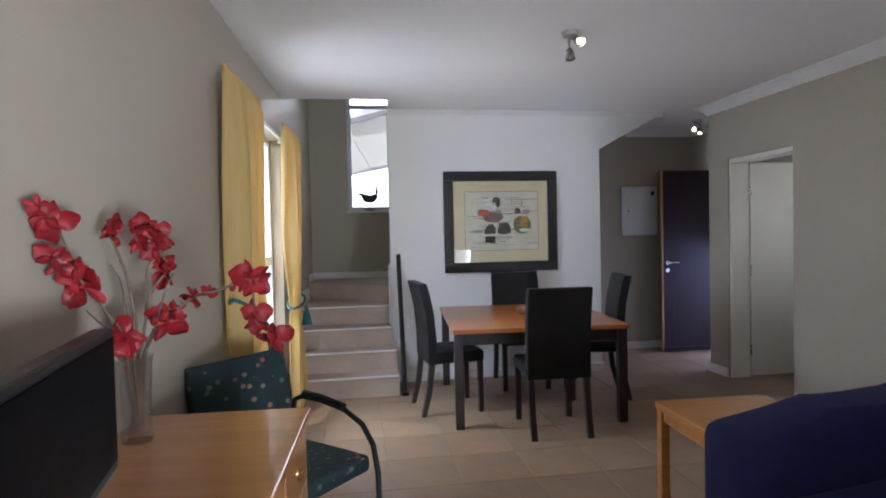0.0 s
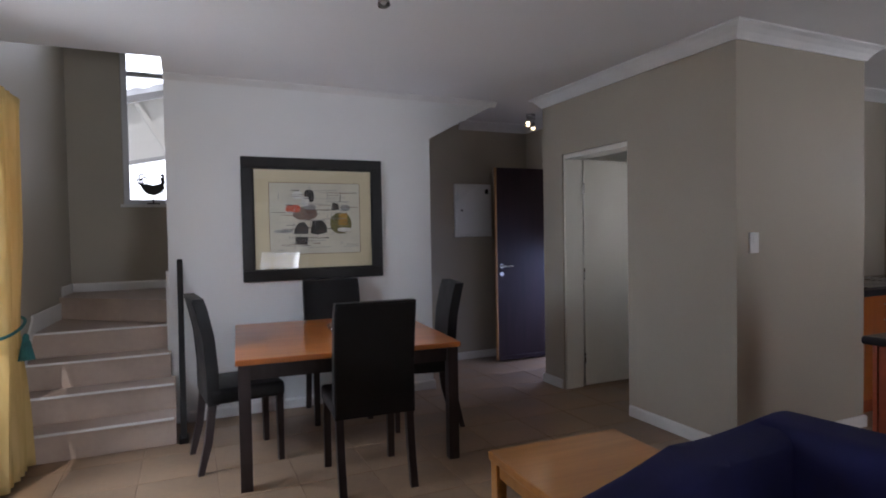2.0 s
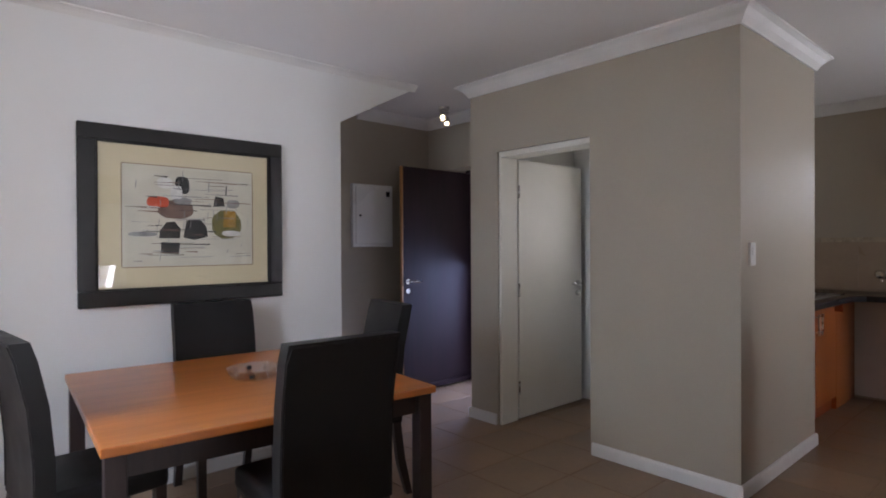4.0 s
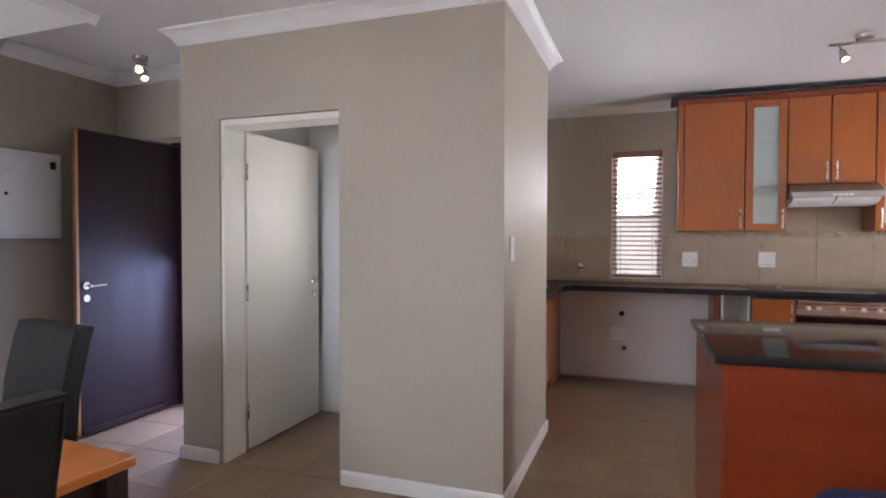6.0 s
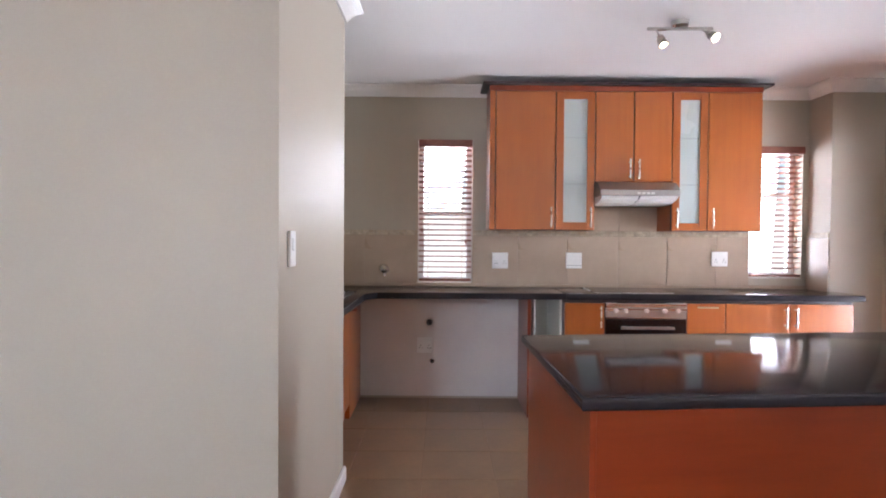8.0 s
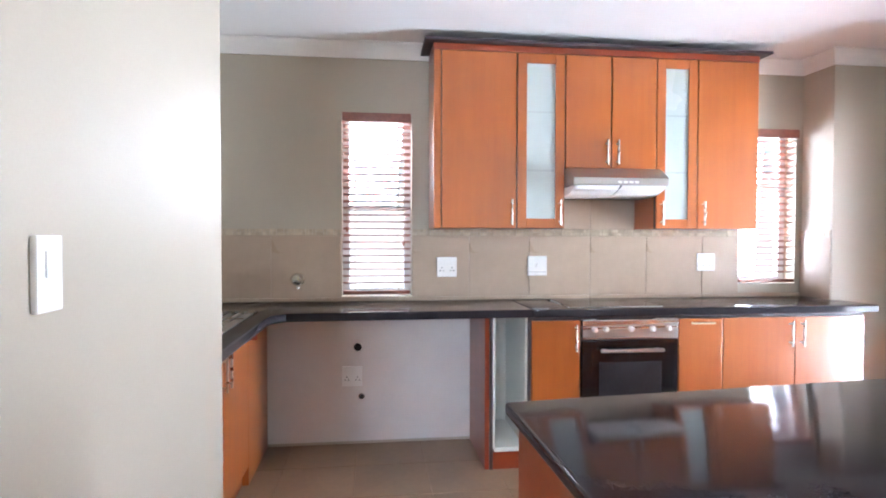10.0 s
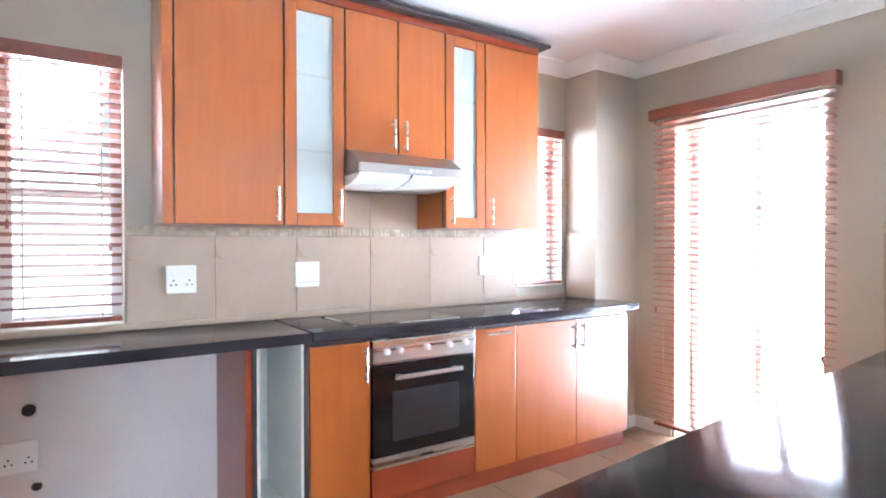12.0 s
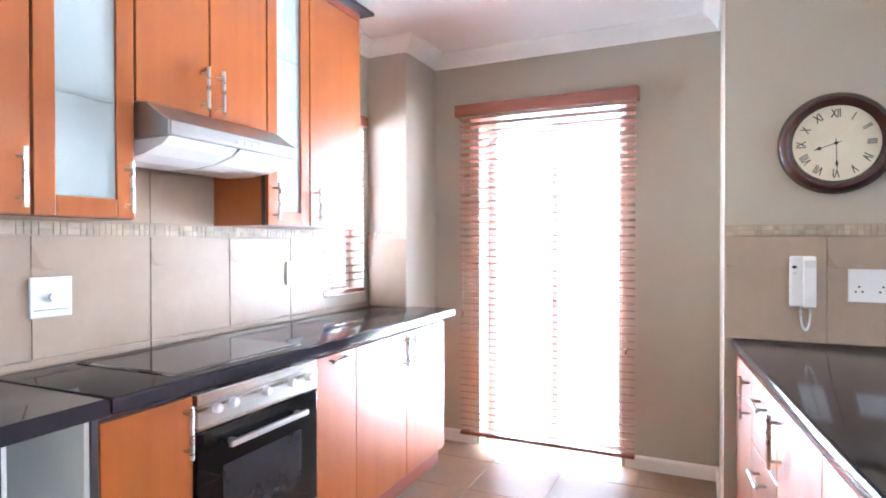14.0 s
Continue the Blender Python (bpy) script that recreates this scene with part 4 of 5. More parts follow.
PENM = Matrix(((ev.x, en.x, 0, ex.x), (ev.y, en.y, 0, ex.y), (0, 0, 1, 0), (0, 0, 0, 1)))
Ltot = (ey - ex).length
spans = [0.02, 0.55, 1.08, 1.53, Ltot - 0.38, Ltot - 0.02]
for k, (a, b) in enumerate(zip(spans, spans[1:])):
    if k in (1, 3):
        zs = (0.10, 0.35, 0.60, 0.85)
    else:
        zs = (0.10, 0.85)
    for z0, z1 in zip(zs, zs[1:]):
        kind = "drawer" if len(zs) > 2 else "door"
        dr = part(kind, box(a + 0.002, b - 0.002, 0.001, 0.019, z0 + 0.002, z1 - 0.004, 0.003), CHERRY, pen)
        dr.matrix_basis = PENM
        if kind == "drawer":
            bar_handle(dr, (a + b) / 2, 0.019, z1 - 0.07, 0.15, False, (0, 1, 0), (1, 0, 0))
        else:
            bar_handle(dr, b - 0.05 if k != 4 else a + 0.05, 0.019, 0.74, 0.16, True, (0, 1, 0))

# backsplash tiles
def tile_mesh(name, w, h, d, bevel):
    bm = box(-w / 2, w / 2, -d, 0, -h / 2, h / 2, bevel, 1)
    me = bpy.data.meshes.new(name)
    bm.to_mesh(me)
    bm.free()
    return me


def put_tile(me_cache, owner, name, material, m, w, h, d=0.008):
    key = (name, round(w, 3), round(h, 3))
    if key not in me_cache:
        me = tile_mesh(name, w, h, d, 0.0015)
        me.materials.append(material)
        me_cache[key] = me
    ob = new(name, me_cache[key])
    ob.parent = owner
    ob.matrix_basis = m
    return ob


TILES = {}
grout_e = bmesh.new()
add_box(grout_e, 6.837, 6.8445, 0.415, 4.72, 0.90, 0.958)
for a, b in ((0.905, 3.195), (3.655, 4.72)):
    add_box(grout_e, 6.837, 6.8445, a, b, 0.958, 1.36)
add_box(grout_e, 6.837, 6.8445, 1.675, 2.268, 1.36, 1.775)
back_e = tagged(link_mesh("backsplash", grout_e, WALLGROUT), "beige ceramic tile backsplash above the counter", "", "", "structure")


def row_tiles(owner, edges, z0, z1, at):
    for a, b in zip(edges, edges[1:]):
        put_tile(TILES, owner, "tile", WALLTILE, at((a + b) / 2, (z0 + z1) / 2), abs(b - a) - 0.004, z1 - z0 - 0.004)


def east_at(y, z):
    return pose(6.8375, y, z, 0, 0, -90)


row_tiles(back_e, (0.905, 1.18, 1.59, 1.99, 2.415, 2.82, 3.195), 0.957, 1.352, east_at)
row_tiles(back_e, (3.655, 4.09, 4.50, 4.715), 0.957, 1.352, east_at)
row_tiles(back_e, (1.675, 1.99, 2.268), 1.40, 1.60, east_at)
for a, b in ((0.415, 1.18), (1.18, 1.99), (1.99, 2.82), (2.82, 3.65), (3.65, 4.715)):
    row_tiles(back_e, (a, b), 0.931, 0.957, east_at)
row_tiles(back_e, (6.565, 6.84), 0.931, 1.352, lambda x, z: pose(x, 0.4225, z, 0, 0, 180))
back_c = tagged(link_mesh("backsplash", box(3.75, 4.828, 0.7585, 0.762, 0.90, 1.40), WALLGROUT), "beige ceramic tile backsplash under the clock", "", "", "structure")
row_tiles(back_c, (3.76, 4.05, 4.46, 4.826), 0.916, 1.352, lambda x, z: pose(x, 0.762, z, 0, 0, 180))


def mosaic(owner, spans, z0, z1, at):
    """A strip of small uneven stone chips in two rows."""
    bm = bmesh.new()
    rng = random.Random(5)
    for a, b in spans:
        y = a
        while y < b - 0.01:
            w = min(rng.choice((0.022, 0.022, 0.045)), b - y)
            for zc in (z0 + (z1 - z0) * 0.25, z0 + (z1 - z0) * 0.75):
                hw, hh, dd = w / 2 - 0.0015, (z1 - z0) / 4 - 0.0012, 0.0075 + rng.random() * 0.002
                mm = at(y + w / 2, zc) @ Matrix.Translation((0, -dd / 2, 0)) @ Matrix.Diagonal((2 * hw, dd, 2 * hh, 1))
                bmesh.ops.create_cube(bm, size=1.0, matrix=mm)
            y += w
    ob = part("mosaic_strip", bm, MOSAIC, owner, "strip of small brown and cream stone mosaic")
    ob["kind"] = "stuff"
    return ob


mosaic(back_e, ((0.905, 3.195), (3.655, 4.71)), 1.355, 1.398, lambda y, z: pose(6.8375, y, z, 0, 0, -90))
mosaic(back_e, ((6.572, 6.838),), 1.355, 1.398, lambda x, z: pose(x, 0.4225, z, 0, 0, 180))
mosaic(back_c, ((3.76, 4.826),), 1.355, 1.398, lambda x, z: pose(x, 0.762, z, 0, 0, 180))


# ---- blinds ----
def wooden_blind(label, at, w, drop, pitch, tilt, slat_mat, valance_h=0.06, over=0.0):
    """u across, hanging down from v = 0, front toward -y."""
    t = thing("wooden_blind", label, "blind", "", at)
    part("valance", box(-over, w + over, -0.055, -0.035, -valance_h, 0.0, 0.004), slat_mat, t)
    part("valance_return", box(-over, -over + 0.016, -0.0349, 0.02, -valance_h, 0.0, 0.003), slat_mat, t)
    part("valance_return", box(w + over - 0.016, w + over, -0.0349, 0.02, -valance_h, 0.0, 0.003), slat_mat, t)
    part("head_rail", box(0.01, w - 0.01, -0.03, 0.02, -0.05, -0.008, 0.003), slat_mat, t)
    bm = box(0.004, w - 0.004, -0.025, 0.025, -0.0019, 0.0019)
    me = bpy.data.meshes.new("slat")
    bm.to_mesh(me)
    bm.free()
    me.materials.append(slat_mat)
    v = -valance_h - 0.02
    while v > -drop + 0.04:
        s = new("slat", me)
        s.parent = t
        s.matrix_basis = pose(0, 0, v, tilt, 0, 0)
        v -= pitch
    part("bottom_rail", box(0.004, w - 0.004, -0.025, 0.025, -drop, -drop + 0.022, 0.004), slat_mat, t)
    for u in (0.08, w - 0.08):
        part("ladder_cord", box(u - 0.003, u + 0.003, -0.0275, -0.0262, -drop + 0.02, -valance_h, 0), CORD, t)
    for du, k in ((0.03, 0.62), (w - 0.05, 0.70)):
        c = part("pull_cord", tube([(du, -0.032, -0.06), (du, -0.034, -drop * k)], 0.0018, 6), CORD, t)
        part("tassel", lathe([(0.003, 0.0), (0.008, -0.02), (0.006, -0.04), (0.0, -0.04)], (du, -0.034, -drop * k), 10), BLINDWOOD, c, "", True)
    return t


wooden_blind("red-brown wooden slatted blind in the narrow kitchen window", pose(6.86, 3.645, 2.14, 0, 0, -90), 0.44, 1.165, 0.044, -14, BLINDWOOD_Y)
wooden_blind("red-brown wooden slatted blind in the corner window", pose(6.86, 0.895, 2.105, 0, 0, -90), 0.425, 1.075, 0.044, -14, BLINDWOOD_Y)
wooden_blind("tall red-brown wooden slatted blind over the glazed door", pose(6.355, 0.066, 2.212, 0, 0, 180), 1.09, 2.13, 0.044, -13, BLINDWOOD, 0.075, 0.02)

# ---- clock, intercom ----
clk = thing("wall_clock", "round cream wall clock with roman numerals and dark brown rim", "clock", "", pose(4.432, 0.758, 1.722, 0, 0, 180))
part("rim", lathe([(0.150, -0.020), (0.158, -0.034), (0.176, -0.044), (0.192, -0.036), (0.202, -0.018), (0.203, 0.0), (0.150, 0.0)], (0, 0, 0), 56, "y", False), CLOCKRIM, clk, "", True)
part("dial", cyl((0, 0, 0), (0, -0.018, 0), 0.155, seg=48), DIAL, clk)


def numeral(text, m, size, material, parent, name="numeral", extrude=0.0006):
    cu = bpy.data.curves.new(name, "FONT")
    cu.body, cu.size, cu.align_x, cu.align_y, cu.extrude, cu.offset = text, size, "CENTER", "CENTER", extrude, 0.0006
    cu.materials.append(material)
    tmp = new("tmp", cu)
    me = bpy.data.meshes.new_from_object(tmp.evaluated_get(bpy.context.evaluated_depsgraph_get()))
    bpy.data.objects.remove(tmp)
    ob = new(name, me)
    ob.parent = parent
    ob.matrix_basis = m
    return ob


for k, txt in enumerate(("XII", "I", "II", "III", "IV", "V", "VI", "VII", "VIII", "IX", "X", "XI")):
    a = radians(30 * k)
    numeral(txt, pose(0.118 * math.sin(a), -0.0188, 0.118 * math.cos(a), 90, 0, 0) @ pose(0, 0, 0, 0, 0, -30 * k) @ Matrix.Diagonal((0.80, 1.3, 1, 1)), 0.036, INK, clk)
for ang, ln, wd in ((252, 0.085, 0.006), (178, 0.115, 0.004)):
    h = part("hand", prism([(-0.0014, -0.02), (0.0014, -0.02), (0.0014, ln * 0.60), (wd * 1.3, ln * 0.70), (0.0012, ln * 0.84), (0, ln), (-0.0012, ln * 0.84), (-wd * 1.3, ln * 0.70), (-0.0014, ln * 0.60)], "y", -0.0225, -0.021), INK, clk)
    h.matrix_basis = pose(0, 0, 0, 0, ang, 0)
part("hub", cyl((0, -0.018, 0), (0, -0.025, 0), 0.007), INK, clk)

phone = thing("intercom_handset", "white wall intercom with a handset and coiled cord", "intercom", "", pose(4.545, 0.7705, 1.165, 0, 0, 180))
part("base", box(-0.046, 0.046, -0.028, 0.0, -0.10, 0.105, 0.008), PLASTIC, phone)
part("handset", prism([(-0.03, -0.105), (-0.058, -0.10), (-0.062, -0.06), (-0.050, 0.06), (-0.056, 0.09), (-0.04, 0.105), (-0.029, 0.10)], "x", 0.0, 0.042, 0.004), PLASTIC, phone)
part("button", box(-0.038, -0.022, -0.031, -0.027, 0.055, 0.066, 0.001), HOLE, phone)
part("button", box(-0.038, -0.022, -0.031, -0.027, 0.03, 0.041, 0.001), LAMINATE, phone)
coil = [(0.010 - 0.016 * math.cos(math.pi * s / 40), -0.016 + 0.002 * math.sin(s * 2.0), -0.095 - 0.10 * math.sin(math.pi * s / 40) ** 0.6) for s in range(41)]
part("cord", tube(coil, 0.0048, 8), PLASTIC, phone, "coiled white cord", True)


# ---- dining place ----
TABLE = pose(1.905, 5.42, 0, 0, 0, -4.3)
table = thing("dining_table", "square dining table with polished orange wood top and black legs", "table", "", TABLE)
part("tabletop", box(-0.645, 0.645, -0.66, 0.66, 0.69, 0.722, 0.006), TABLEWOOD, table)
part("apron", add_box(add_box(add_box(box(-0.57, 0.57, -0.605, -0.58, 0.60, 0.689), -0.57, 0.57, 0.58, 0.605, 0.60, 0.689), -0.595, -0.57, -0.58, 0.58, 0.60, 0.689), 0.57, 0.595, -0.58, 0.58, 0.60, 0.689), LEGWOOD, table, "black painted apron")
for sx in (-1, 1):
    for sy in (-1, 1):
        part("leg", box(sx * 0.60 - 0.032, sx * 0.60 + 0.032, sy * 0.61 - 0.032, sy * 0.61 + 0.032, 0, 0.689, 0.004), LEGWOOD, table, "black square leg")


def dining_chair(at):
    """Chair that faces +y: padded seat, tall padded back that leans and curves, square legs."""
    t = thing("dining_chair", "high-backed dark leather dining chair with dark wooden legs", "chair", "chairs round the table", at)
    seat = box(-0.225, 0.225, -0.20, 0.24, 0.40, 0.49, 0.028, 4)
    part("seat", seat, LEATHER, t, "padded leather seat", True)
    bm = bmesh.new()
    prof = [(-0.205, 0.40), (-0.205, 0.60), (-0.222, 0.80), (-0.255, 0.96), (-0.275, 1.025)]
    w = 0.222
    rows = []
    for y, z in prof:
        k = 0.98 if z > 1.0 else 1.0
        rows.append([bm.verts.new((x * k, y + dy, z)) for x, dy in ((-w, 0.0), (-w, 0.062), (w, 0.062), (w, 0.0))])
    for a, b in zip(rows, rows[1:]):
        for k in range(4):
            bm.faces.new((a[k], a[(k + 1) % 4], b[(k + 1) % 4], b[k]))
    bm.faces.new(rows[0][::-1])
    bm.faces.new(rows[-1])
    sharp = [e for e in bm.edges if len(e.link_faces) == 2 and e.calc_face_angle(0) > 0.8]
    bmesh.ops.bevel(bm, geom=sharp, offset=0.016, segments=3, profile=0.6, affect="EDGES")
    bk = part("backrest", bm, LEATHER, t, "tall padded leather back", True)
    part("piping", tube([(-w * 0.97, -0.205, 0.42), (-w * 0.97, -0.206, 0.60), (-w * 0.97, -0.223, 0.80), (-w * 0.97, -0.256, 0.96), (-w * 0.93, -0.272, 1.012), (w * 0.93, -0.272, 1.012), (w * 0.97, -0.256, 0.96), (w * 0.97, -0.223, 0.80), (w * 0.97, -0.206, 0.60), (w * 0.97, -0.205, 0.42)], 0.0045, 6), LEATHER, bk)
    for sx in (-1, 1):
        part("leg", add_prism(bmesh.new(), [(0.19, 0.41), (0.23, 0.41), (0.228, 0.0), (0.196, 0.0)], "x", sx * 0.195 - 0.02, sx * 0.195 + 0.02), LEGWOOD, t)
        part("leg", add_prism(bmesh.new(), [(-0.20, 0.41), (-0.155, 0.41), (-0.185, 0.18), (-0.235, 0.0), (-0.268, 0.0), (-0.225, 0.20)], "x", sx * 0.195 - 0.02, sx * 0.195 + 0.02), LEGWOOD, t)
    return t


ch = dining_chair(pose(1.915, 4.76, 0, 0, 0, -3))
copy_thing(ch, pose(1.265, 5.40, 0, 0, 0, -90 + 6))
copy_thing(ch, pose(2.035, 5.94, 0, 0, 0, 180 - 3))
copy_thing(ch, pose(2.55, 5.49, 0, 0, 0, 78))

ash = thing("glass_bowl", "shallow cut-glass bowl with dark beads on the table", "bowl", "", pose(1.97, 5.42, 0.722) @ Matrix.Diagonal((1.15, 1.15, 1.0, 1)))
part("dish", lathe([(0.0, 0.004), (0.07, 0.004), (0.085, 0.012), (0.105, 0.045), (0.112, 0.05), (0.110, 0.044), (0.092, 0.010), (0.075, 0.0), (0.0, 0.0)], seg=28), VASEGLASS, ash, "", True)
for a in range(9):
    part("bead", lathe([(0, -0.012), (0.009, -0.008), (0.012, 0.0), (0.009, 0.008), (0, 0.012)], (0.094 * math.cos(a * 0.7), 0.094 * math.sin(a * 0.7), 0.028), 10), (VASEGLASS, VASEGLASS, HOLE, VASEGLASS)[a % 4], ash, "", True)

# ---- picture ----
PX0, PX1, PZ0, PZ1 = 1.388, 2.514, 1.026, 1.998
PY = 6.263
pic = thing("framed_print", "still-life print of jars in a cream mount and wide black frame", "picture")
fw = 0.085
for a, b, c, d in ((PX0, PX1, PZ0, PZ0 + fw), (PX0, PX1, PZ1 - fw, PZ1), (PX0, PX0 + fw, PZ0 + fw, PZ1 - fw), (PX1 - fw, PX1, PZ0 + fw, PZ1 - fw)):
    part("frame_bar", box(a, b, PY - 0.032, PY - 0.002, c, d, 0.007), FRAMEWOOD, pic)
for a, b, c, d in ((PX0 + fw, PX1 - fw, PZ0 + fw, PZ0 + fw + 0.010), (PX0 + fw, PX1 - fw, PZ1 - fw - 0.010, PZ1 - fw), (PX0 + fw, PX0 + fw + 0.010, PZ0 + fw + 0.01, PZ1 - fw - 0.01), (PX1 - fw - 0.010, PX1 - fw, PZ0 + fw + 0.01, PZ1 - fw - 0.01)):
    part("inner_slip", box(a, b, PY - 0.022, PY - 0.010, c, d, 0.002), FRAMEWOOD, pic)
part("mount", box(PX0 + fw, PX1 - fw, PY - 0.012, PY - 0.004, PZ0 + fw, PZ1 - fw), MAT, pic, "cream card mount")
IX0, IX1, IZ0, IZ1 = 1.595, 2.320, 1.235, 1.800
for a, b, c, d in ((IX0, IX1, IZ0 - 0.004, IZ0), (IX0, IX1, IZ1, IZ1 + 0.004), (IX0 - 0.004, IX0, IZ0, IZ1), (IX1, IX1 + 0.004, IZ0, IZ1)):
    part("mount_line", box(a, b, PY - 0.0135, PY - 0.012, c, d), BROWNINK, pic)
part("print_sheet", box(IX0 + 0.002, IX1 - 0.002, PY - 0.0132, PY - 0.012, IZ0 + 0.002, IZ1 - 0.002), PAPER, pic, "off-white printed sheet")
_w, _h = IX1 - IX0, IZ1 - IZ0


def blot(shape, material, layer):
    """A printed patch: outline as fractions of the sheet, from its left foot."""
    part("printed_patch", prism([(IX0 + a * _w, IZ0 + b * _h) for a, b in shape], "y", PY - 0.0136 - 0.0003 * layer, PY - 0.0133), material, pic)


def round_blot(cx, cz, rx, rz, material, layer, seed, n=18, square=0.75):
    rng = random.Random(seed)
    pts = []
    for k in range(n):
        a = 2 * math.pi * k / n
        c, s_ = math.cos(a), math.sin(a)
        j = 1 + 0.07 * (rng.random() - 0.5)
        pts.append((cx + rx * j * math.copysign(abs(c) ** square, c), cz + rz * j * math.copysign(abs(s_) ** square, s_)))
    blot(pts, material, layer)


round_blot(0.38, 0.57, 0.135, 0.095, BROWNINK, 1, 1, 18, 0.9)
round_blot(0.43, 0.66, 0.07, 0.035, GREYINK, 2, 2)
round_blot(0.25, 0.64, 0.080, 0.055, REDINK, 3, 3, 14, 0.6)
round_blot(0.22, 0.585, 0.045, 0.012, PALEINK, 4, 15)
round_blot(0.43, 0.82, 0.055, 0.09, INK, 1, 4)
round_blot(0.30, 0.83, 0.055, 0.055, PALEINK, 2, 5)
round_blot(0.385, 0.745, 0.045, 0.07, PALEINK, 2, 16, 14, 0.6)
blot([(0.255, 0.28), (0.41, 0.28), (0.415, 0.38), (0.37, 0.45), (0.31, 0.44), (0.265, 0.36)], INK, 1)
blot([(0.435, 0.29), (0.52, 0.265), (0.625, 0.30), (0.615, 0.40), (0.56, 0.485), (0.46, 0.46)], INK, 1)
blot([(0.27, 0.13), (0.40, 0.12), (0.41, 0.235), (0.27, 0.24)], INK, 1)
round_blot(0.78, 0.43, 0.125, 0.155, OLIVE, 1, 9, 20, 0.95)
blot([(0.75, 0.40), (0.86, 0.40), (0.855, 0.575), (0.76, 0.57)], OCHRE, 2)
round_blot(0.815, 0.335, 0.075, 0.03, PALEINK, 3, 11)
blot([(0.67, 0.615), (0.765, 0.62), (0.755, 0.71), (0.69, 0.725)], INK, 1)
round_blot(0.835, 0.65, 0.055, 0.045, GREYINK, 1, 14)
round_blot(0.14, 0.32, 0.10, 0.022, GREYINK, 1, 17)
blot([(0.77, 0.74), (0.78, 0.74), (0.785, 0.84), (0.775, 0.84)], INK, 1)
_r = random.Random(8)
for k in range(80):
    cx, cz, ln = _r.uniform(0.08, 0.92), _r.uniform(0.05, 0.93), _r.uniform(0.03, 0.17)
    if _r.random() < 0.75:
        x0, x1 = max(cx - ln, 0.02), min(cx + ln, 0.98)
        blot([(x0, cz), (x1, cz + _r.uniform(-0.015, 0.015)), (x1, cz + 0.005), (x0, cz + 0.004)], _r.choice((INK, GREYINK, BROWNINK)), 4)
    else:
        z1 = min(cz + ln * 0.8, 0.97)
        blot([(cx, cz), (cx + 0.005, cz), (cx + 0.008, z1), (cx + 0.004, z1)], GREYINK, 4)
gl = part("glazing", box(PX0 + fw + 0.009, PX1 - fw - 0.009, PY - 0.0185, PY - 0.0165, PZ0 + fw + 0.009, PZ1 - fw - 0.009), GLASS, pic, "clear picture glass")
gl.visible_shadow = False

# ---- window side of the living room ----
def curtain(label, at, width, top, bottom, folds, tie=None, seed=1, lean=0.0):
    """Pleated cloth along u, hanging from top to bottom, drawn in at the height of tie."""
    t = thing("curtain", label, "curtain", "pair of curtains", at)
    bm = bmesh.new()
    rng = random.Random(seed)
    nu, nv = folds * 10, 30
    ph = [rng.uniform(-0.5, 0.5) for _ in range(folds + 1)]
    grid = []
    for j in range(nv + 1):
        z = top + (bottom - top) * j / nv
        if tie:
            f = math.exp(-((z - tie[0]) / tie[1]) ** 2)
            below = 1.0 if z > tie[0] else 0.88
            k = below * (1 - tie[2] * f)
            shift = tie[3] * (1 - math.exp(-((z - top) / 0.7) ** 2))
        else:
            f, k, shift = 0.0, 1.0, 0.0
        head = max(0.0, 1 - (top - z) / 0.10)
        row = []
        for i in range(nu + 1):
            s = i / nu
            a = s * folds * 2 * math.pi
            amp = (0.037 + 0.012 * math.sin(3 * s + j * 0.12)) * (1 - 0.45 * head) * (1 - 0.3 * f)
            y = amp * math.sin(a + 0.5 * math.sin(j * 0.11 + ph[int(s * folds)])) + 0.25 * amp * math.sin(2.3 * a + j * 0.07)
            u = width * (0.5 + (s - 0.5) * k * (1 + 0.10 * head)) + shift + lean * (top - z)
            row.append(bm.verts.new((u, y + 0.01 * head * math.sin(a * 3), z + 0.020 * head * math.sin(a * 1.0))))
        grid.append(row)
    for r0, r1 in zip(grid, grid[1:]):
        for i in range(nu):
            bm.faces.new((r0[i], r0[i + 1], r1[i + 1], r1[i]))
    cl = part("cloth", bm, CURTAIN, t, "pleated yellow cloth", True)
    md = cl.modifiers.new("thickness", "SOLIDIFY")
    md.thickness = 0.003
    return t


CUR = pose(0, 0, 0, 0, 0, 90)
curtain("long yellow pleated curtain hanging beside the window", WEST @ pose(0.085, 0.04, 0) @ CUR, 0.62, 2.245, 0.03, 8, None, 3)
c2 = curtain("long yellow pleated curtain tied back with a teal cord", WEST @ pose(0.125, 1.47, 0) @ CUR, 0.54, 2.24, 0.02, 6, (0.88, 0.30, 0.38, 0.03), 4)
def tieback(label, at, pts, hang):
    """A twisted cord along pts with a tassel that hangs from the point hang."""
    t = thing("curtain_tieback", label, "tieback", "pair of tiebacks", at)
    part("cord", tube(pts, 0.009, 8), TEAL, t, "twisted teal cord", True)
    h = Vector(hang)
    ts = part("tassel", lathe([(0.0, -0.02), (0.012, -0.025), (0.018, -0.045), (0.014, -0.06), (0.030, -0.12), (0.038, -0.17), (0.0, -0.17)], h, 14), TEAL, t, "teal silk tassel", True)
    for k in range(14):
        a = 2 * math.pi * k / 14
        d = Vector((math.cos(a), math.sin(a), 0))
        part("thread", cyl(h + d * 0.016 + Vector((0, 0, -0.06)), h + d * 0.040 + Vector((0, 0, -0.175)), 0.003, seg=6), TEAL, ts)
    return t


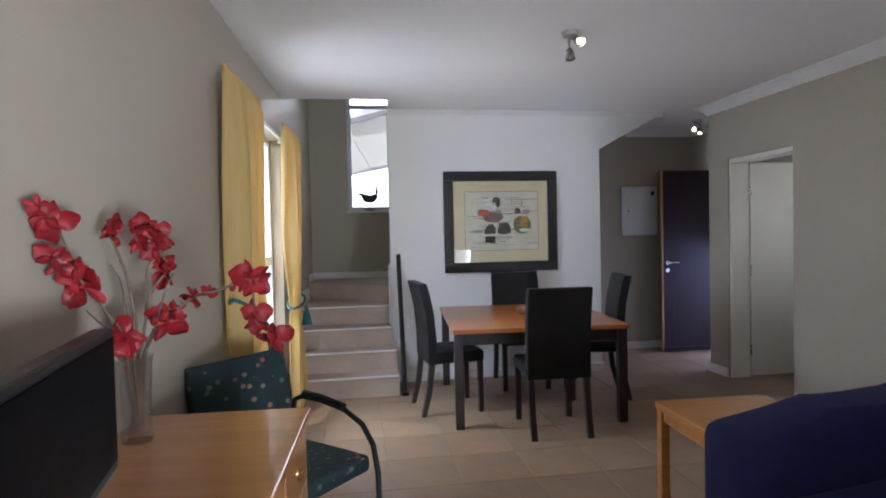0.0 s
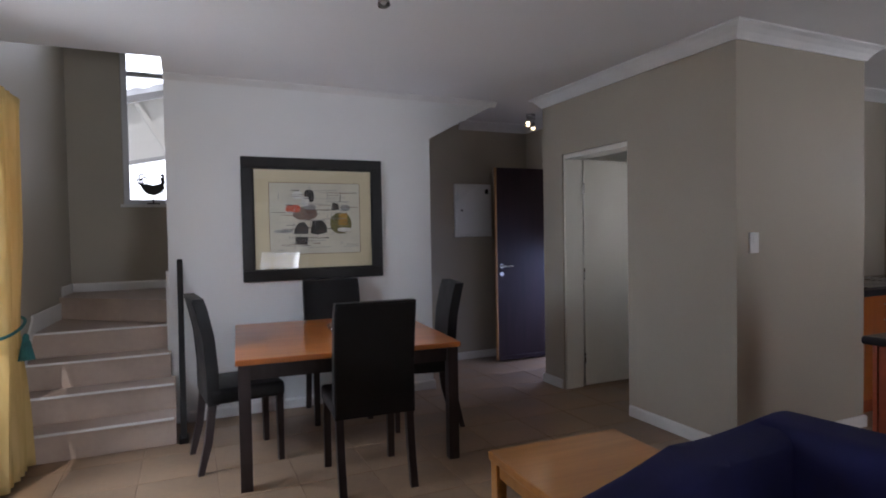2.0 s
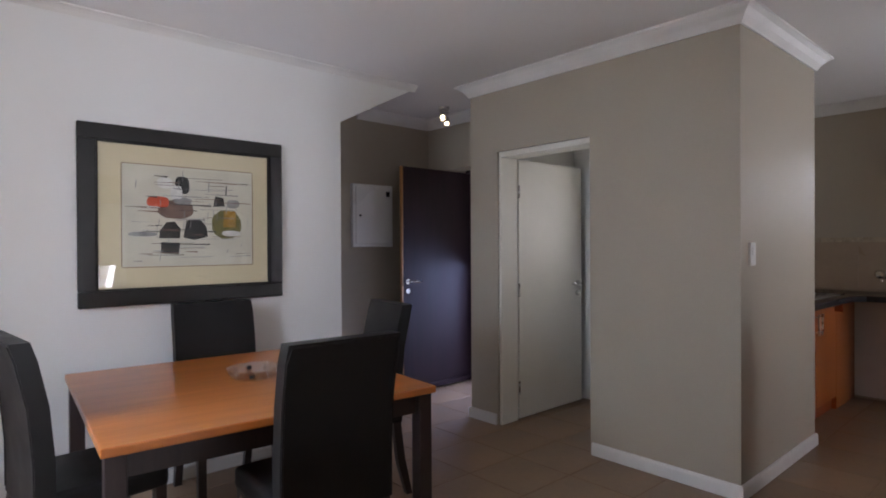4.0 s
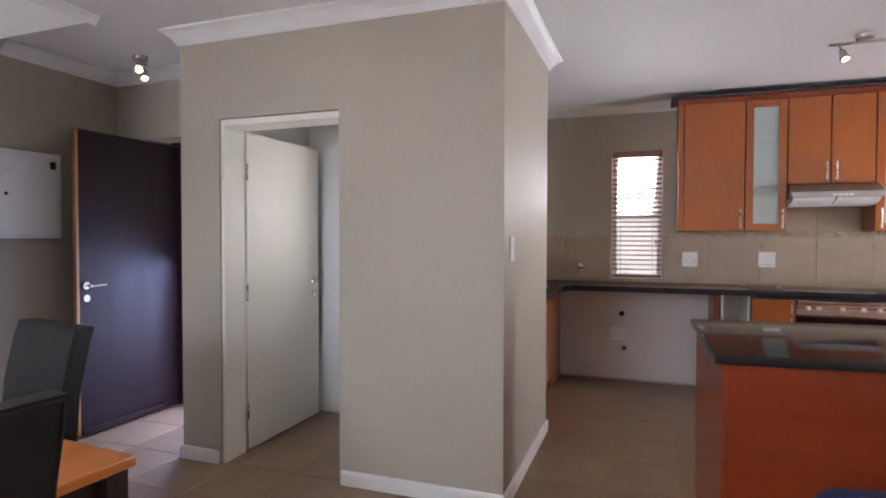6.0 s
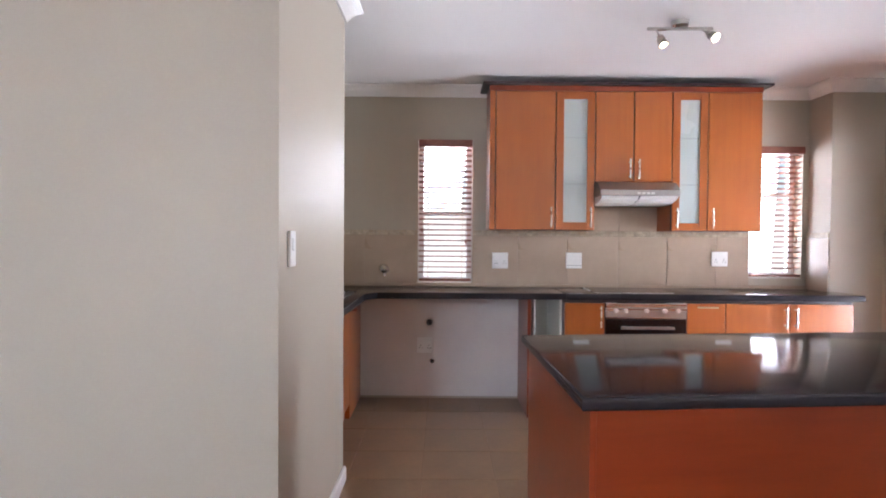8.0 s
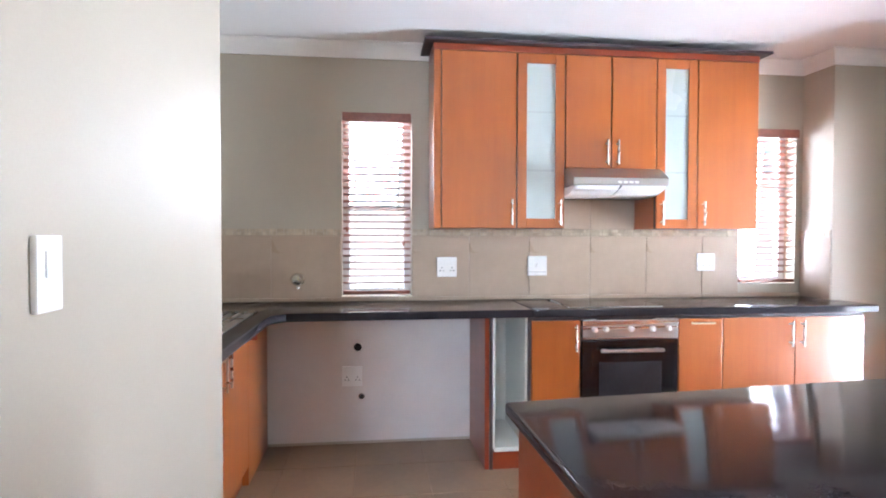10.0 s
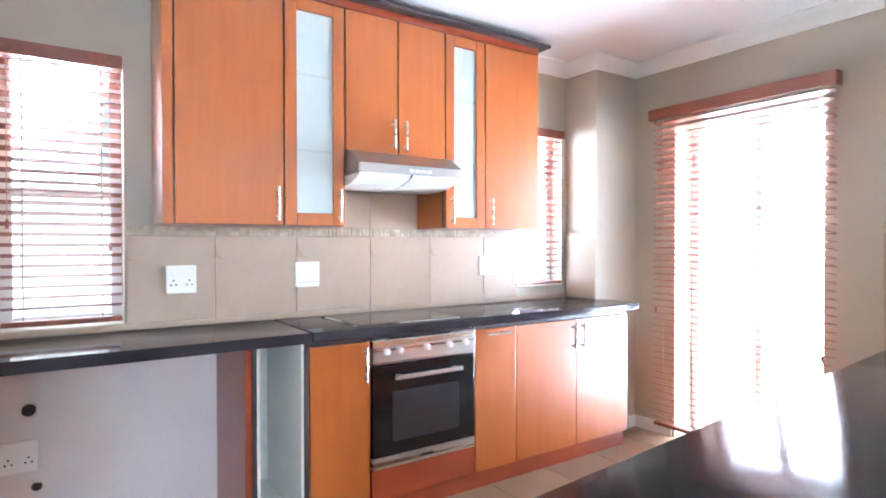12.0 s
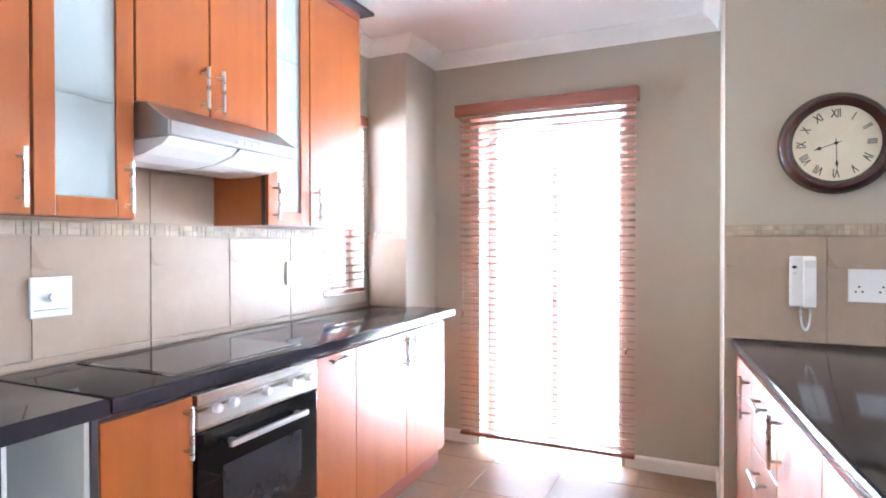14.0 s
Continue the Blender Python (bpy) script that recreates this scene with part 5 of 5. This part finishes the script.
tieback("teal cord tieback with a tassel round the yellow curtain", WEST @ pose(0.125, 1.77, 0.90) @ CUR, [(0.19 * math.cos(a), 0.062 * math.sin(a), 0.035 * math.cos(a) - 0.01) for a in [k * math.pi / 12 for k in range(25)]], (0.02, -0.075, -0.03))
LOOP = [k * math.pi / 12 for k in range(25)]
tieback("teal cord tieback slung low across the wide curtain", WEST @ pose(0.085, 0.35, 0.97) @ CUR, [(0.335 * math.cos(a), 0.074 * math.sin(a), -0.13 * math.cos(a) - 0.02 * math.sin(a) ** 2) for a in LOOP], (0.31, -0.06, -0.11))
rodt = thing("curtain_rail", "white curtain rail above the window", "curtain rail")
rodt.matrix_basis = WEST
part("rail", box(0.03, 0.05, 0.45, 1.98, 2.172, 2.197, 0.004), TRIM, rodt)
for u in (0.70, 1.0, 1.85):
    part("bracket", box(0.0, 0.03, u - 0.012, u + 0.012, 2.165, 2.202, 0.003), TRIM, rodt)

# low cupboard with the television and flowers
CAB_TOP = 0.821
sb = thing("sideboard", "honey-coloured wooden sideboard with brass drop handles", "sideboard", "", WEST)
SBX, SB0, SB1 = 0.56, -2.62, -0.90
part("top", box(0.005, SBX, SB0, SB1, CAB_TOP - 0.028, CAB_TOP, 0.006), PINE, sb)
part("carcass", box(0.015, SBX - 0.03, SB0 + 0.02, SB1 - 0.02, 0.08, CAB_TOP - 0.029, 0.003), PINE, sb)
part("plinth", box(0.03, SBX - 0.05, SB0 + 0.04, SB1 - 0.04, 0.0, 0.08), PINE, sb)
for k in range(4):
    a = SB0 + 0.03 + k * (SB1 - SB0 - 0.06) / 4
    b = a + (SB1 - SB0 - 0.06) / 4
    dw = part("drawer", box(SBX - 0.03, SBX - 0.014, a + 0.004, b - 0.004, 0.60, CAB_TOP - 0.04, 0.004), PINE, sb)
    do = part("door", box(SBX - 0.03, SBX - 0.014, a + 0.004, b - 0.004, 0.10, 0.592, 0.004), PINE, sb)
    for o, z in ((dw, 0.69), (do, 0.50)):
        p = Vector((SBX - 0.014, (a + b) / 2, z))
        hd = part("handle", add_tube(lathe([(0.018, 0.0), (0.016, 0.005), (0.0, 0.006)], p, 14, "x"), [p + Vector((0.008, 0.022 * math.cos(t_), -0.004 - 0.022 * math.sin(t_))) for t_ in [math.pi * q / 10 for q in range(11)]], 0.003, 6), BRASS, o, "brass drop handle", True)

tv = thing("television", "black flat-screen television on a small stand", "television", "", pose(0.045, 1.94, CAB_TOP, 0, 0, 8))
part("cabinet", box(-0.045, 0.0, -0.34, 0.34, 0.055, 0.385, 0.008), BLACK, tv)
part("screen", box(0.0, 0.004, -0.318, 0.318, 0.082, 0.365, 0.001), TVSCREEN, tv, "dark glossy screen")
part("neck", box(-0.035, -0.010, -0.05, 0.05, 0.012, 0.06, 0.003), BLACK, tv)
part("foot", prism([(-0.10, -0.17), (0.11, -0.13), (0.13, 0.0), (0.11, 0.13), (-0.10, 0.17)], "z", 0.0, 0.013, 0.003), BLACK, tv)

vs = thing("glass_vase", "tall clear glass vase on the sideboard", "vase", "", pose(-0.085, 2.62, CAB_TOP))
part("glass", lathe([(0.0, 0.0), (0.040, 0.0), (0.044, 0.006), (0.040, 0.10), (0.046, 0.235), (0.050, 0.25), (0.045, 0.235), (0.036, 0.10), (0.037, 0.022), (0.0, 0.020)], seg=24), VASEGLASS, vs, "", True)


def petal_mesh(bm, center, normal, size, rng):
    """One orchid blossom: two broad round petals, three narrow ones, all unevenly curled, and a small lip."""
    q = Vector(normal).normalized().to_track_quat("Z", "Y") @ Euler((0, 0, rng.uniform(0, 6.28))).to_quaternion()
    for a, broad in ((0.15, 0.56), (1.35, 0.27), (2.95, 0.56), (4.05, 0.25), (5.35, 0.25)):
        a += rng.uniform(-0.2, 0.2)
        s = size * rng.uniform(0.85, 1.2)
        cup, twist = rng.uniform(-0.35, 0.65), rng.uniform(-0.5, 0.5)
        rows = []
        for i in range(6):
            t_ = i / 5
            wd = s * broad * math.sin(math.pi * (0.07 + 0.86 * t_)) ** 0.8
            row = []
            for j in (-1, -0.5, 0, 0.5, 1):
                x, y, z = s * t_ * (1 - 0.12 * j * j), wd * j, cup * s * t_ * t_ + 0.16 * s * j * j * (1 if cup > 0 else -1) + twist * wd * j * t_
                v = Vector((x * math.cos(a) - y * math.sin(a), x * math.sin(a) + y * math.cos(a), z))
                row.append(bm.verts.new(Vector(center) + q @ v))
            rows.append(row)
        for r0, r1 in zip(rows, rows[1:]):
            for j in range(4):
                bm.faces.new((r0[j], r0[j + 1], r1[j + 1], r1[j]))
    add_tube(bm, [Vector(center), Vector(center) + q @ Vector((0, -0.1 * size, 0.25 * size)), Vector(center) + q @ Vector((0, -0.3 * size, 0.4 * size))], size * 0.12, 6, 0.5)


fl = thing("orchid_branches", "dark red artificial orchid branches standing in the glass vase", "flowers", "", pose(-0.085, 2.62, CAB_TOP))
rng = random.Random(11)
# each branch: bend points above the vase, then blossoms along its end
branches = (
    ([(0.0, 0, 0.03), (-0.01, -0.03, 0.28), (-0.04, -0.20, 0.44), (-0.05, -0.33, 0.53), (-0.06, -0.43, 0.64), (-0.06, -0.54, 0.665)], ((0.78, 0.045), (0.84, 0.03), (1.0, 0.026))),
    ([(0.01, 0, 0.03), (0.0, -0.02, 0.28), (-0.03, -0.20, 0.42), (-0.04, -0.28, 0.475), (-0.05, -0.36, 0.51), (-0.06, -0.44, 0.55)], ((0.58, 0.045), (0.66, 0.04), (0.78, 0.035), (0.9, 0.028), (1.0, 0.032))),
    ([(0.0, 0.01, 0.03), (0.01, 0.0, 0.33), (0.0, -0.06, 0.50), (-0.03, -0.12, 0.62), (0.03, -0.05, 0.625), (0.09, -0.02, 0.60)], ((0.60, 0.03), (0.68, 0.035), (0.82, 0.03), (0.9, 0.035), (1.0, 0.034))),
    ([(0.01, 0.01, 0.03), (0.02, 0.01, 0.30), (0.05, 0.0, 0.44), (0.10, 0.01, 0.50), (0.08, 0.0, 0.56), (0.03, -0.04, 0.58)], ((0.58, 0.042), (0.66, 0.03), (0.82, 0.034), (1.0, 0.026))),
    ([(0.0, 0.0, 0.03), (0.03, 0.01, 0.30), (0.10, 0.01, 0.37), (0.17, 0.02, 0.42), (0.25, 0.02, 0.435), (0.33, 0.03, 0.47), (0.335, 0.04, 0.40), (0.33, 0.04, 0.33), (0.40, 0.05, 0.275)], ((0.27, 0.03), (0.36, 0.034), (0.43, 0.022), (0.62, 0.05), (0.67, 0.04), (0.83, 0.045), (0.88, 0.034), (1.0, 0.042))),
    ([(0.0, 0.0, 0.03), (0.02, -0.01, 0.28), (0.07, 0.0, 0.33), (0.10, 0.01, 0.36)], ((0.80, 0.04), (1.0, 0.044))),
    ([(0.0, 0.0, 0.03), (-0.01, -0.04, 0.24), (0.0, -0.08, 0.32)], ((0.85, 0.042), (1.0, 0.05))),
)


def along(pts, s):
    pts = [Vector(p) for p in pts]
    x = s * (len(pts) - 1)
    i = min(int(x), len(pts) - 2)
    return pts[i].lerp(pts[i + 1], x - i)


for pts, blooms in branches:
    pts = [(x, y * 0.69, z) for x, y, z in pts]
    fine = [along(pts, k / 24) for k in range(25)]
    fine = [fine[0]] + [(fine[i - 1] + fine[i] * 2 + fine[i + 1]) / 4 for i in range(1, 24)] + [fine[-1]]
    br = part("branch", tube(fine, 0.0055, 7, 0.45), STEM, fl, "grey-brown twig", True)
    for s, size in blooms:
        bm = bmesh.new()
        petal_mesh(bm, along(pts, s) + Vector((rng.uniform(-0.01, 0.01), rng.uniform(-0.01, 0.01), 0)), (rng.uniform(-0.5, 1.0), -1 + rng.uniform(-0.2, 0.6), rng.uniform(-0.7, 0.6)), size * 1.22, rng)
        part("blossom", bm, PETAL, br, "dark red silk blossom", True)
    for k in range(4):
        p = along(pts, rng.uniform(0.45, 0.95)) + Vector((rng.uniform(-0.02, 0.02), rng.uniform(-0.02, 0.02), rng.uniform(-0.01, 0.02)))
        part("bud", lathe([(0, -0.014), (0.008, -0.008), (0.011, 0.0), (0.006, 0.011), (0, 0.015)], p, 10), PETAL, br, "", True)
for pts in ([(0.0, 0.0, 0.2), (0.04, 0.02, 0.30), (0.10, 0.03, 0.34), (0.125, 0.035, 0.40)], [(-0.01, 0, 0.2), (-0.06, -0.04, 0.34), (-0.10, -0.07, 0.40)], [(0, 0, 0.2), (-0.10, -0.10, 0.33), (-0.15, -0.13, 0.42)], [(0, 0, 0.2), (-0.02, 0.01, 0.34), (-0.03, 0.0, 0.47), (-0.05, -0.02, 0.52)], [(0.01, 0, 0.2), (0.03, 0.01, 0.36), (0.04, 0.0, 0.50), (0.06, 0.01, 0.55)], [(0, 0, 0.2), (0.05, 0.0, 0.30), (0.10, -0.02, 0.45), (0.12, -0.02, 0.49)], [(0, 0, 0.2), (-0.07, -0.06, 0.30), (-0.12, -0.05, 0.35), (-0.19, -0.07, 0.40)]):
    part("twig", tube([along(pts, k / 10) for k in range(11)], 0.005, 6, 0.4), STEM, fl, "bare grey-brown twig", True)

# armchair with green leaf cloth; local +y is its front
ac = thing("armchair", "tubular black armchair with dark green leaf-patterned cushions", "armchair", "", pose(0.225, 3.285, 0, 0, 0, -133))
part("seat", box(-0.25, 0.25, -0.20, 0.28, 0.40, 0.475, 0.03, 4), LEAFCLOTH, ac, "green leaf-patterned seat cushion", True)
bk = part("backrest", box(-0.245, 0.245, -0.03, 0.03, 0.0, 0.40, 0.022, 3), LEAFCLOTH, ac, "green leaf-patterned back cushion", True)
bk.matrix_basis = pose(0, -0.21, 0.485, 10, 0, 0)
for sx in (-1, 1):
    x = sx * 0.285
    part("arm_frame", tube([(x, -0.26, 0.0), (x, -0.255, 0.30), (x, -0.25, 0.56), (x, -0.235, 0.625), (x, -0.18, 0.65), (x, -0.05, 0.648), (x, 0.10, 0.625), (x, 0.20, 0.58), (x, 0.26, 0.50), (x, 0.285, 0.38), (x, 0.295, 0.0)], 0.0125, 10), BLACK, ac, "bent black tube arm and legs", True)
    part("arm_pad", tube([(x, -0.17, 0.664), (x, -0.05, 0.662), (x, 0.09, 0.640)], 0.016, 8), BLACK, ac, "", True)
part("cross_bar", add_cyl(cyl((-0.285, 0.20, 0.405), (0.285, 0.20, 0.405), 0.011), (-0.285, -0.254, 0.42), (0.285, -0.254, 0.42), 0.011), BLACK, ac, "", True)
for sx in (-1, 1):
    part("back_bar", tube([(sx * 0.285, -0.25, 0.56), (sx * 0.22, -0.27, 0.70), (sx * 0.18, -0.275, 0.80)], 0.010), BLACK, ac, "", True)

# coffee table
ct = thing("coffee_table", "small square light wooden coffee table", "coffee table", "", pose(2.35, 3.255, 0, 0, 0, -2))
part("tabletop", box(-0.305, 0.305, -0.305, 0.305, 0.488, 0.522, 0.006), PINE, ct)
part("apron", add_box(add_box(add_box(box(-0.26, 0.26, -0.285, -0.265, 0.43, 0.487), -0.26, 0.26, 0.265, 0.285, 0.43, 0.487), -0.285, -0.265, -0.26, 0.26, 0.43, 0.487), 0.265, 0.285, -0.26, 0.26, 0.43, 0.487), PINE, ct)
for sx in (-1, 1):
    for sy in (-1, 1):
        part("leg", box(sx * 0.275 - 0.023, sx * 0.275 + 0.023, sy * 0.275 - 0.023, sy * 0.275 + 0.023, 0, 0.487, 0.004), PINE, ct)

# sofa: local x runs back to front reversed (front at -x), local y along its length, origin at the arm's outer corner
def rounded_arm(y0, y1):
    """A padded arm that rises toward the back, with well-rounded edges."""
    bm = add_prism(bmesh.new(), [(0.0, 0.06), (0.0, 0.700), (0.50, 0.735), (1.06, 0.752), (1.06, 0.06)], "y", y0, y1)
    edges = [e for e in bm.edges if max(v.co.z for v in e.verts) > 0.5]
    bmesh.ops.bevel(bm, geom=edges, offset=0.065, segments=5, profile=0.5, affect="EDGES")
    return bm


so = thing("sofa", "dark blue fabric sofa with rounded level arms", "sofa", "", pose(1.80, 2.80, 0, 0, 0, 9))
part("arm", rounded_arm(-0.19, 0.0), BLUE, so, "", True)
part("arm", rounded_arm(-1.72, -1.53), BLUE, so, "", True)
part("backrest", box(0.84, 1.10, -1.70, -0.015, 0.08, 0.758, 0.08, 5), BLUE, so, "", True)
part("base", box(0.06, 0.86, -1.54, -0.18, 0.08, 0.30, 0.02, 3), BLUE, so, "", True)
for k in range(2):
    part("seat_cushion", box(0.03, 0.86, -0.865 + 0.675 * k - 0.67, -0.865 + 0.675 * k, 0.30, 0.45, 0.045, 4), BLUE, so, "", True)
for x in (0.08, 0.98):
    for y in (-1.64, -0.09):
        part("foot", cyl((x, y, 0.0), (x, y, 0.07), 0.022, 0.028), LEGWOOD, so)

# tin rooster in the stair window
ro = tagged(link_mesh("rooster_ornament", bmesh.new(), TIN), "small dark tin rooster on the stair window sill", "ornament")
bm = bmesh.new()
belly = [(0.10 * math.cos(math.pi + math.pi * k / 14), 0.175 + 0.085 * math.sin(math.pi + math.pi * k / 14)) for k in range(15)]
add_prism(bm, belly + [(0.07, 0.205), (0.0, 0.185), (-0.06, 0.20)], "y", -0.018, 0.018)
add_tube(bm, [(0.085, 0, 0.16), (0.088, 0, 0.21), (0.080, 0, 0.255), (0.083, 0, 0.275)], 0.022, 8, 0.65)
add_tube(bm, [(0.083, 0, 0.268), (0.112, 0, 0.258)], 0.010, 6, 0.2)
for cx, cz in ((0.070, 0.292), (0.085, 0.300), (0.099, 0.290)):
    add_tube(bm, [(0.083, 0, 0.272), (cx, 0, cz)], 0.009, 6, 0.6)
for reach, rise in ((0.118, 0.292), (0.135, 0.245), (0.095, 0.262)):
    add_tube(bm, [(-0.07, 0, 0.165), (-reach * 0.9, 0, 0.20), (-reach, 0, rise - 0.02), (-reach + 0.018, 0, rise), (-reach + 0.042, 0, rise - 0.008), (-reach + 0.045, 0, rise - 0.028)], 0.012, 6, 0.6)
add_cyl(bm, (0, 0, 0.01), (0, 0, 0.10), 0.006)
add_box(bm, -0.055, 0.055, -0.03, 0.03, 0.0, 0.014, 0.003)
bmesh.ops.recalc_face_normals(bm, faces=bm.faces)
bm.to_mesh(ro.data)
bm.free()
ro.matrix_basis = pose(0.72, 7.725, 1.70)

# ---- outside ----
def yard_wall(name, label, x0, x1, y0, y1, h):
    structure(name, box(x0, x1, y0, y1, -0.2, h, 0.02), STUCCO, label)


yard_wall("yard_wall_west", "pale plastered garden wall", -5.2, -5.0, -6, 14, 0.9)
yard_wall("yard_wall_south", "pale plastered garden wall", -6, 14, -5.0, -4.8, 1.8)
yard_wall("yard_wall_east", "pale plastered garden wall", 9.8, 10.0, -6, 14, 1.8)
cp = thing("carport", "white carport gable with a diagonal brace outside the stair window", "carport")


def sloped(x0, x1, z, height, slope):
    return [(x0, z + slope * (x0 - 0.42)), (x1, z + slope * (x1 - 0.42)), (x1, z + height + slope * (x1 - 0.42)), (x0, z + height + slope * (x0 - 0.42))]


part("gable_panel", prism([(-0.6, 2.16), (2.0, 2.68), (2.0, 3.56), (-0.6, 2.86)], "y", 10.02, 10.05), WHITE, cp, "white gable sheet")
part("beam", prism(sloped(-0.65, 2.05, 2.34, 0.05, 0.2), "y", 9.95, 10.019, 0.004), ROOFMETAL, cp)
part("beam", prism(sloped(-0.65, 2.05, 3.14, 0.08, 0.27), "y", 9.95, 10.019, 0.004), ROOFMETAL, cp)
part("brace", prism([(0.42, 3.13), (0.48, 3.14), (0.85, 2.52), (0.80, 2.47)], "y", 9.97, 10.019, 0.003), TRIM, cp, "white diagonal brace")
for x in (-0.6, 1.95):
    part("post", box(x - 0.04, x + 0.04, 10.06, 10.14, -0.2, 2.9 + 0.27 * (x - 0.42), 0.004), ROOFMETAL, cp)
bm = bmesh.new()
rows = []
for j in range(2):
    rows.append([bm.verts.new((-0.8 + 3.0 * i / 48, 9.8 + 2.2 * j, 3.26 + 0.27 * (-1.22 + 3.0 * i / 48) + 0.018 * math.cos(i * math.pi / 2))) for i in range(49)])
for i in range(48):
    bm.faces.new((rows[0][i], rows[0][i + 1], rows[1][i + 1], rows[1][i]))
part("roof_sheet", bm, ROOFSHEET, cp, "corrugated pale roof sheet", True)
# Added glowing sheets that stand in for the bright sky outside the windows.
structure("backdrop_north", box(-14, 14, 24, 24.1, -0.2, 14), BACKDROP_GLOW, "glowing backdrop sheet standing in for bright sky beyond the yard")
structure("backdrop_west", box(-16.1, -16, -14, 24, -0.2, 9), BACKDROP_GLOW, "glowing backdrop sheet standing in for bright sky beyond the yard")


def garden_tree(label, x, y, h, seed):
    """A small tree: a forked trunk and a ragged crown of many leaves."""
    t = thing("garden_tree", label, "tree", "", pose(x, y, -0.17))
    rng = random.Random(seed)
    bm = tube([(0, 0, 0), (0.05, 0.02, h * 0.3), (0.0, 0.05, h * 0.55)], 0.09, 8, 0.6)
    tips = []
    for k in range(7):
        a = k * 2.4
        tip = Vector((math.cos(a) * h * 0.28, math.sin(a) * h * 0.28, h * (0.65 + 0.3 * rng.random())))
        add_tube(bm, [(0, 0.05, h * 0.45), tip * 0.6 + Vector((0, 0, h * 0.22)), tip], 0.04, 6, 0.3)
        tips.append(tip)
    part("trunk", bm, BARK, t, "", True)
    bm = bmesh.new()
    for k in range(1300):
        c = rng.choice(tips)
        p = c + Vector((rng.gauss(0, h * 0.12), rng.gauss(0, h * 0.12), rng.gauss(0, h * 0.10)))
        q = Euler((rng.uniform(0, 6), rng.uniform(0, 6), rng.uniform(0, 6))).to_matrix()
        s = rng.uniform(0.05, 0.11)
        bm.faces.new([bm.verts.new(p + q @ Vector(v) * s) for v in ((-1, 0, 0), (0, -0.45, 0.1), (1, 0, 0), (0, 0.45, 0.1))])
    part("crown", bm, LEAF, t)
    return t


garden_tree("leafy garden tree behind the yard wall", -7.5, 8.0, 4.2, 2)
garden_tree("leafy garden tree behind the yard wall", -8.5, 12.5, 5.0, 3)
garden_tree("leafy garden tree near the pergola", -7.0, 16.0, 4.5, 4)
pg = thing("pergola", "pale slatted pergola roof outside the window", "pergola")
for k in range(9):
    part("rafter", box(-3.6, -0.75, 4.0 + 0.55 * k, 4.06 + 0.55 * k, 2.50, 2.60, 0.004), TRIM, pg)
part("beam", box(-3.65, -3.55, 3.8, 8.7, 2.38, 2.499, 0.004), TRIM, pg)
for y in (3.95, 8.5):
    part("post", box(-3.65, -3.55, y - 0.05, y + 0.05, -0.2, 2.379, 0.004), TRIM, pg)

# ---- floor tiles ----
floor_ob = bpy.data.objects["floor"]
TS = 0.412


def tile_box(bm, x, y):
    return add_box(bm, x - TS / 2 + 0.002, x + TS / 2 - 0.002, y - TS / 2 + 0.002, y + TS / 2 - 0.002, -0.010, 0.0, 0.0018, 1)


floor_tile = bpy.data.meshes.new("tile")
bm = tile_box(bmesh.new(), 0, 0)
bm.to_mesh(floor_tile)
bm.free()
floor_tile.materials.append(FLOOR)
rest = bmesh.new()
for i in range(-5, 14):
    for j in range(-13, 10):
        x, y = 1.535 + TS * (i + 0.5), 3.556 + TS * (j + 0.5)
        if not (-0.5 < x < 6.95 and -1.75 < y < 7.3):
            continue
        if (x > 5.3 and y > 4.6) or (x < 0.75 and y > 6.1) or (x < 2.8 and y > 6.55):
            continue
        if y < 0.9 and x < 4.7 or (x > 5.3 and y > 4.1) or x > 6.5 or (3.8 < x < 4.5 and y < 2.9) or (x > 4.6 and y > 5.8) or y < -0.1:
            tile_box(rest, x, y)
            continue
        o = new("tile", floor_tile)
        o.parent = floor_ob
        o.location = (x, y, 0)
tagged(part("tile_field", rest, FLOOR, floor_ob, "beige floor tiles along the edges"), kind="stuff")
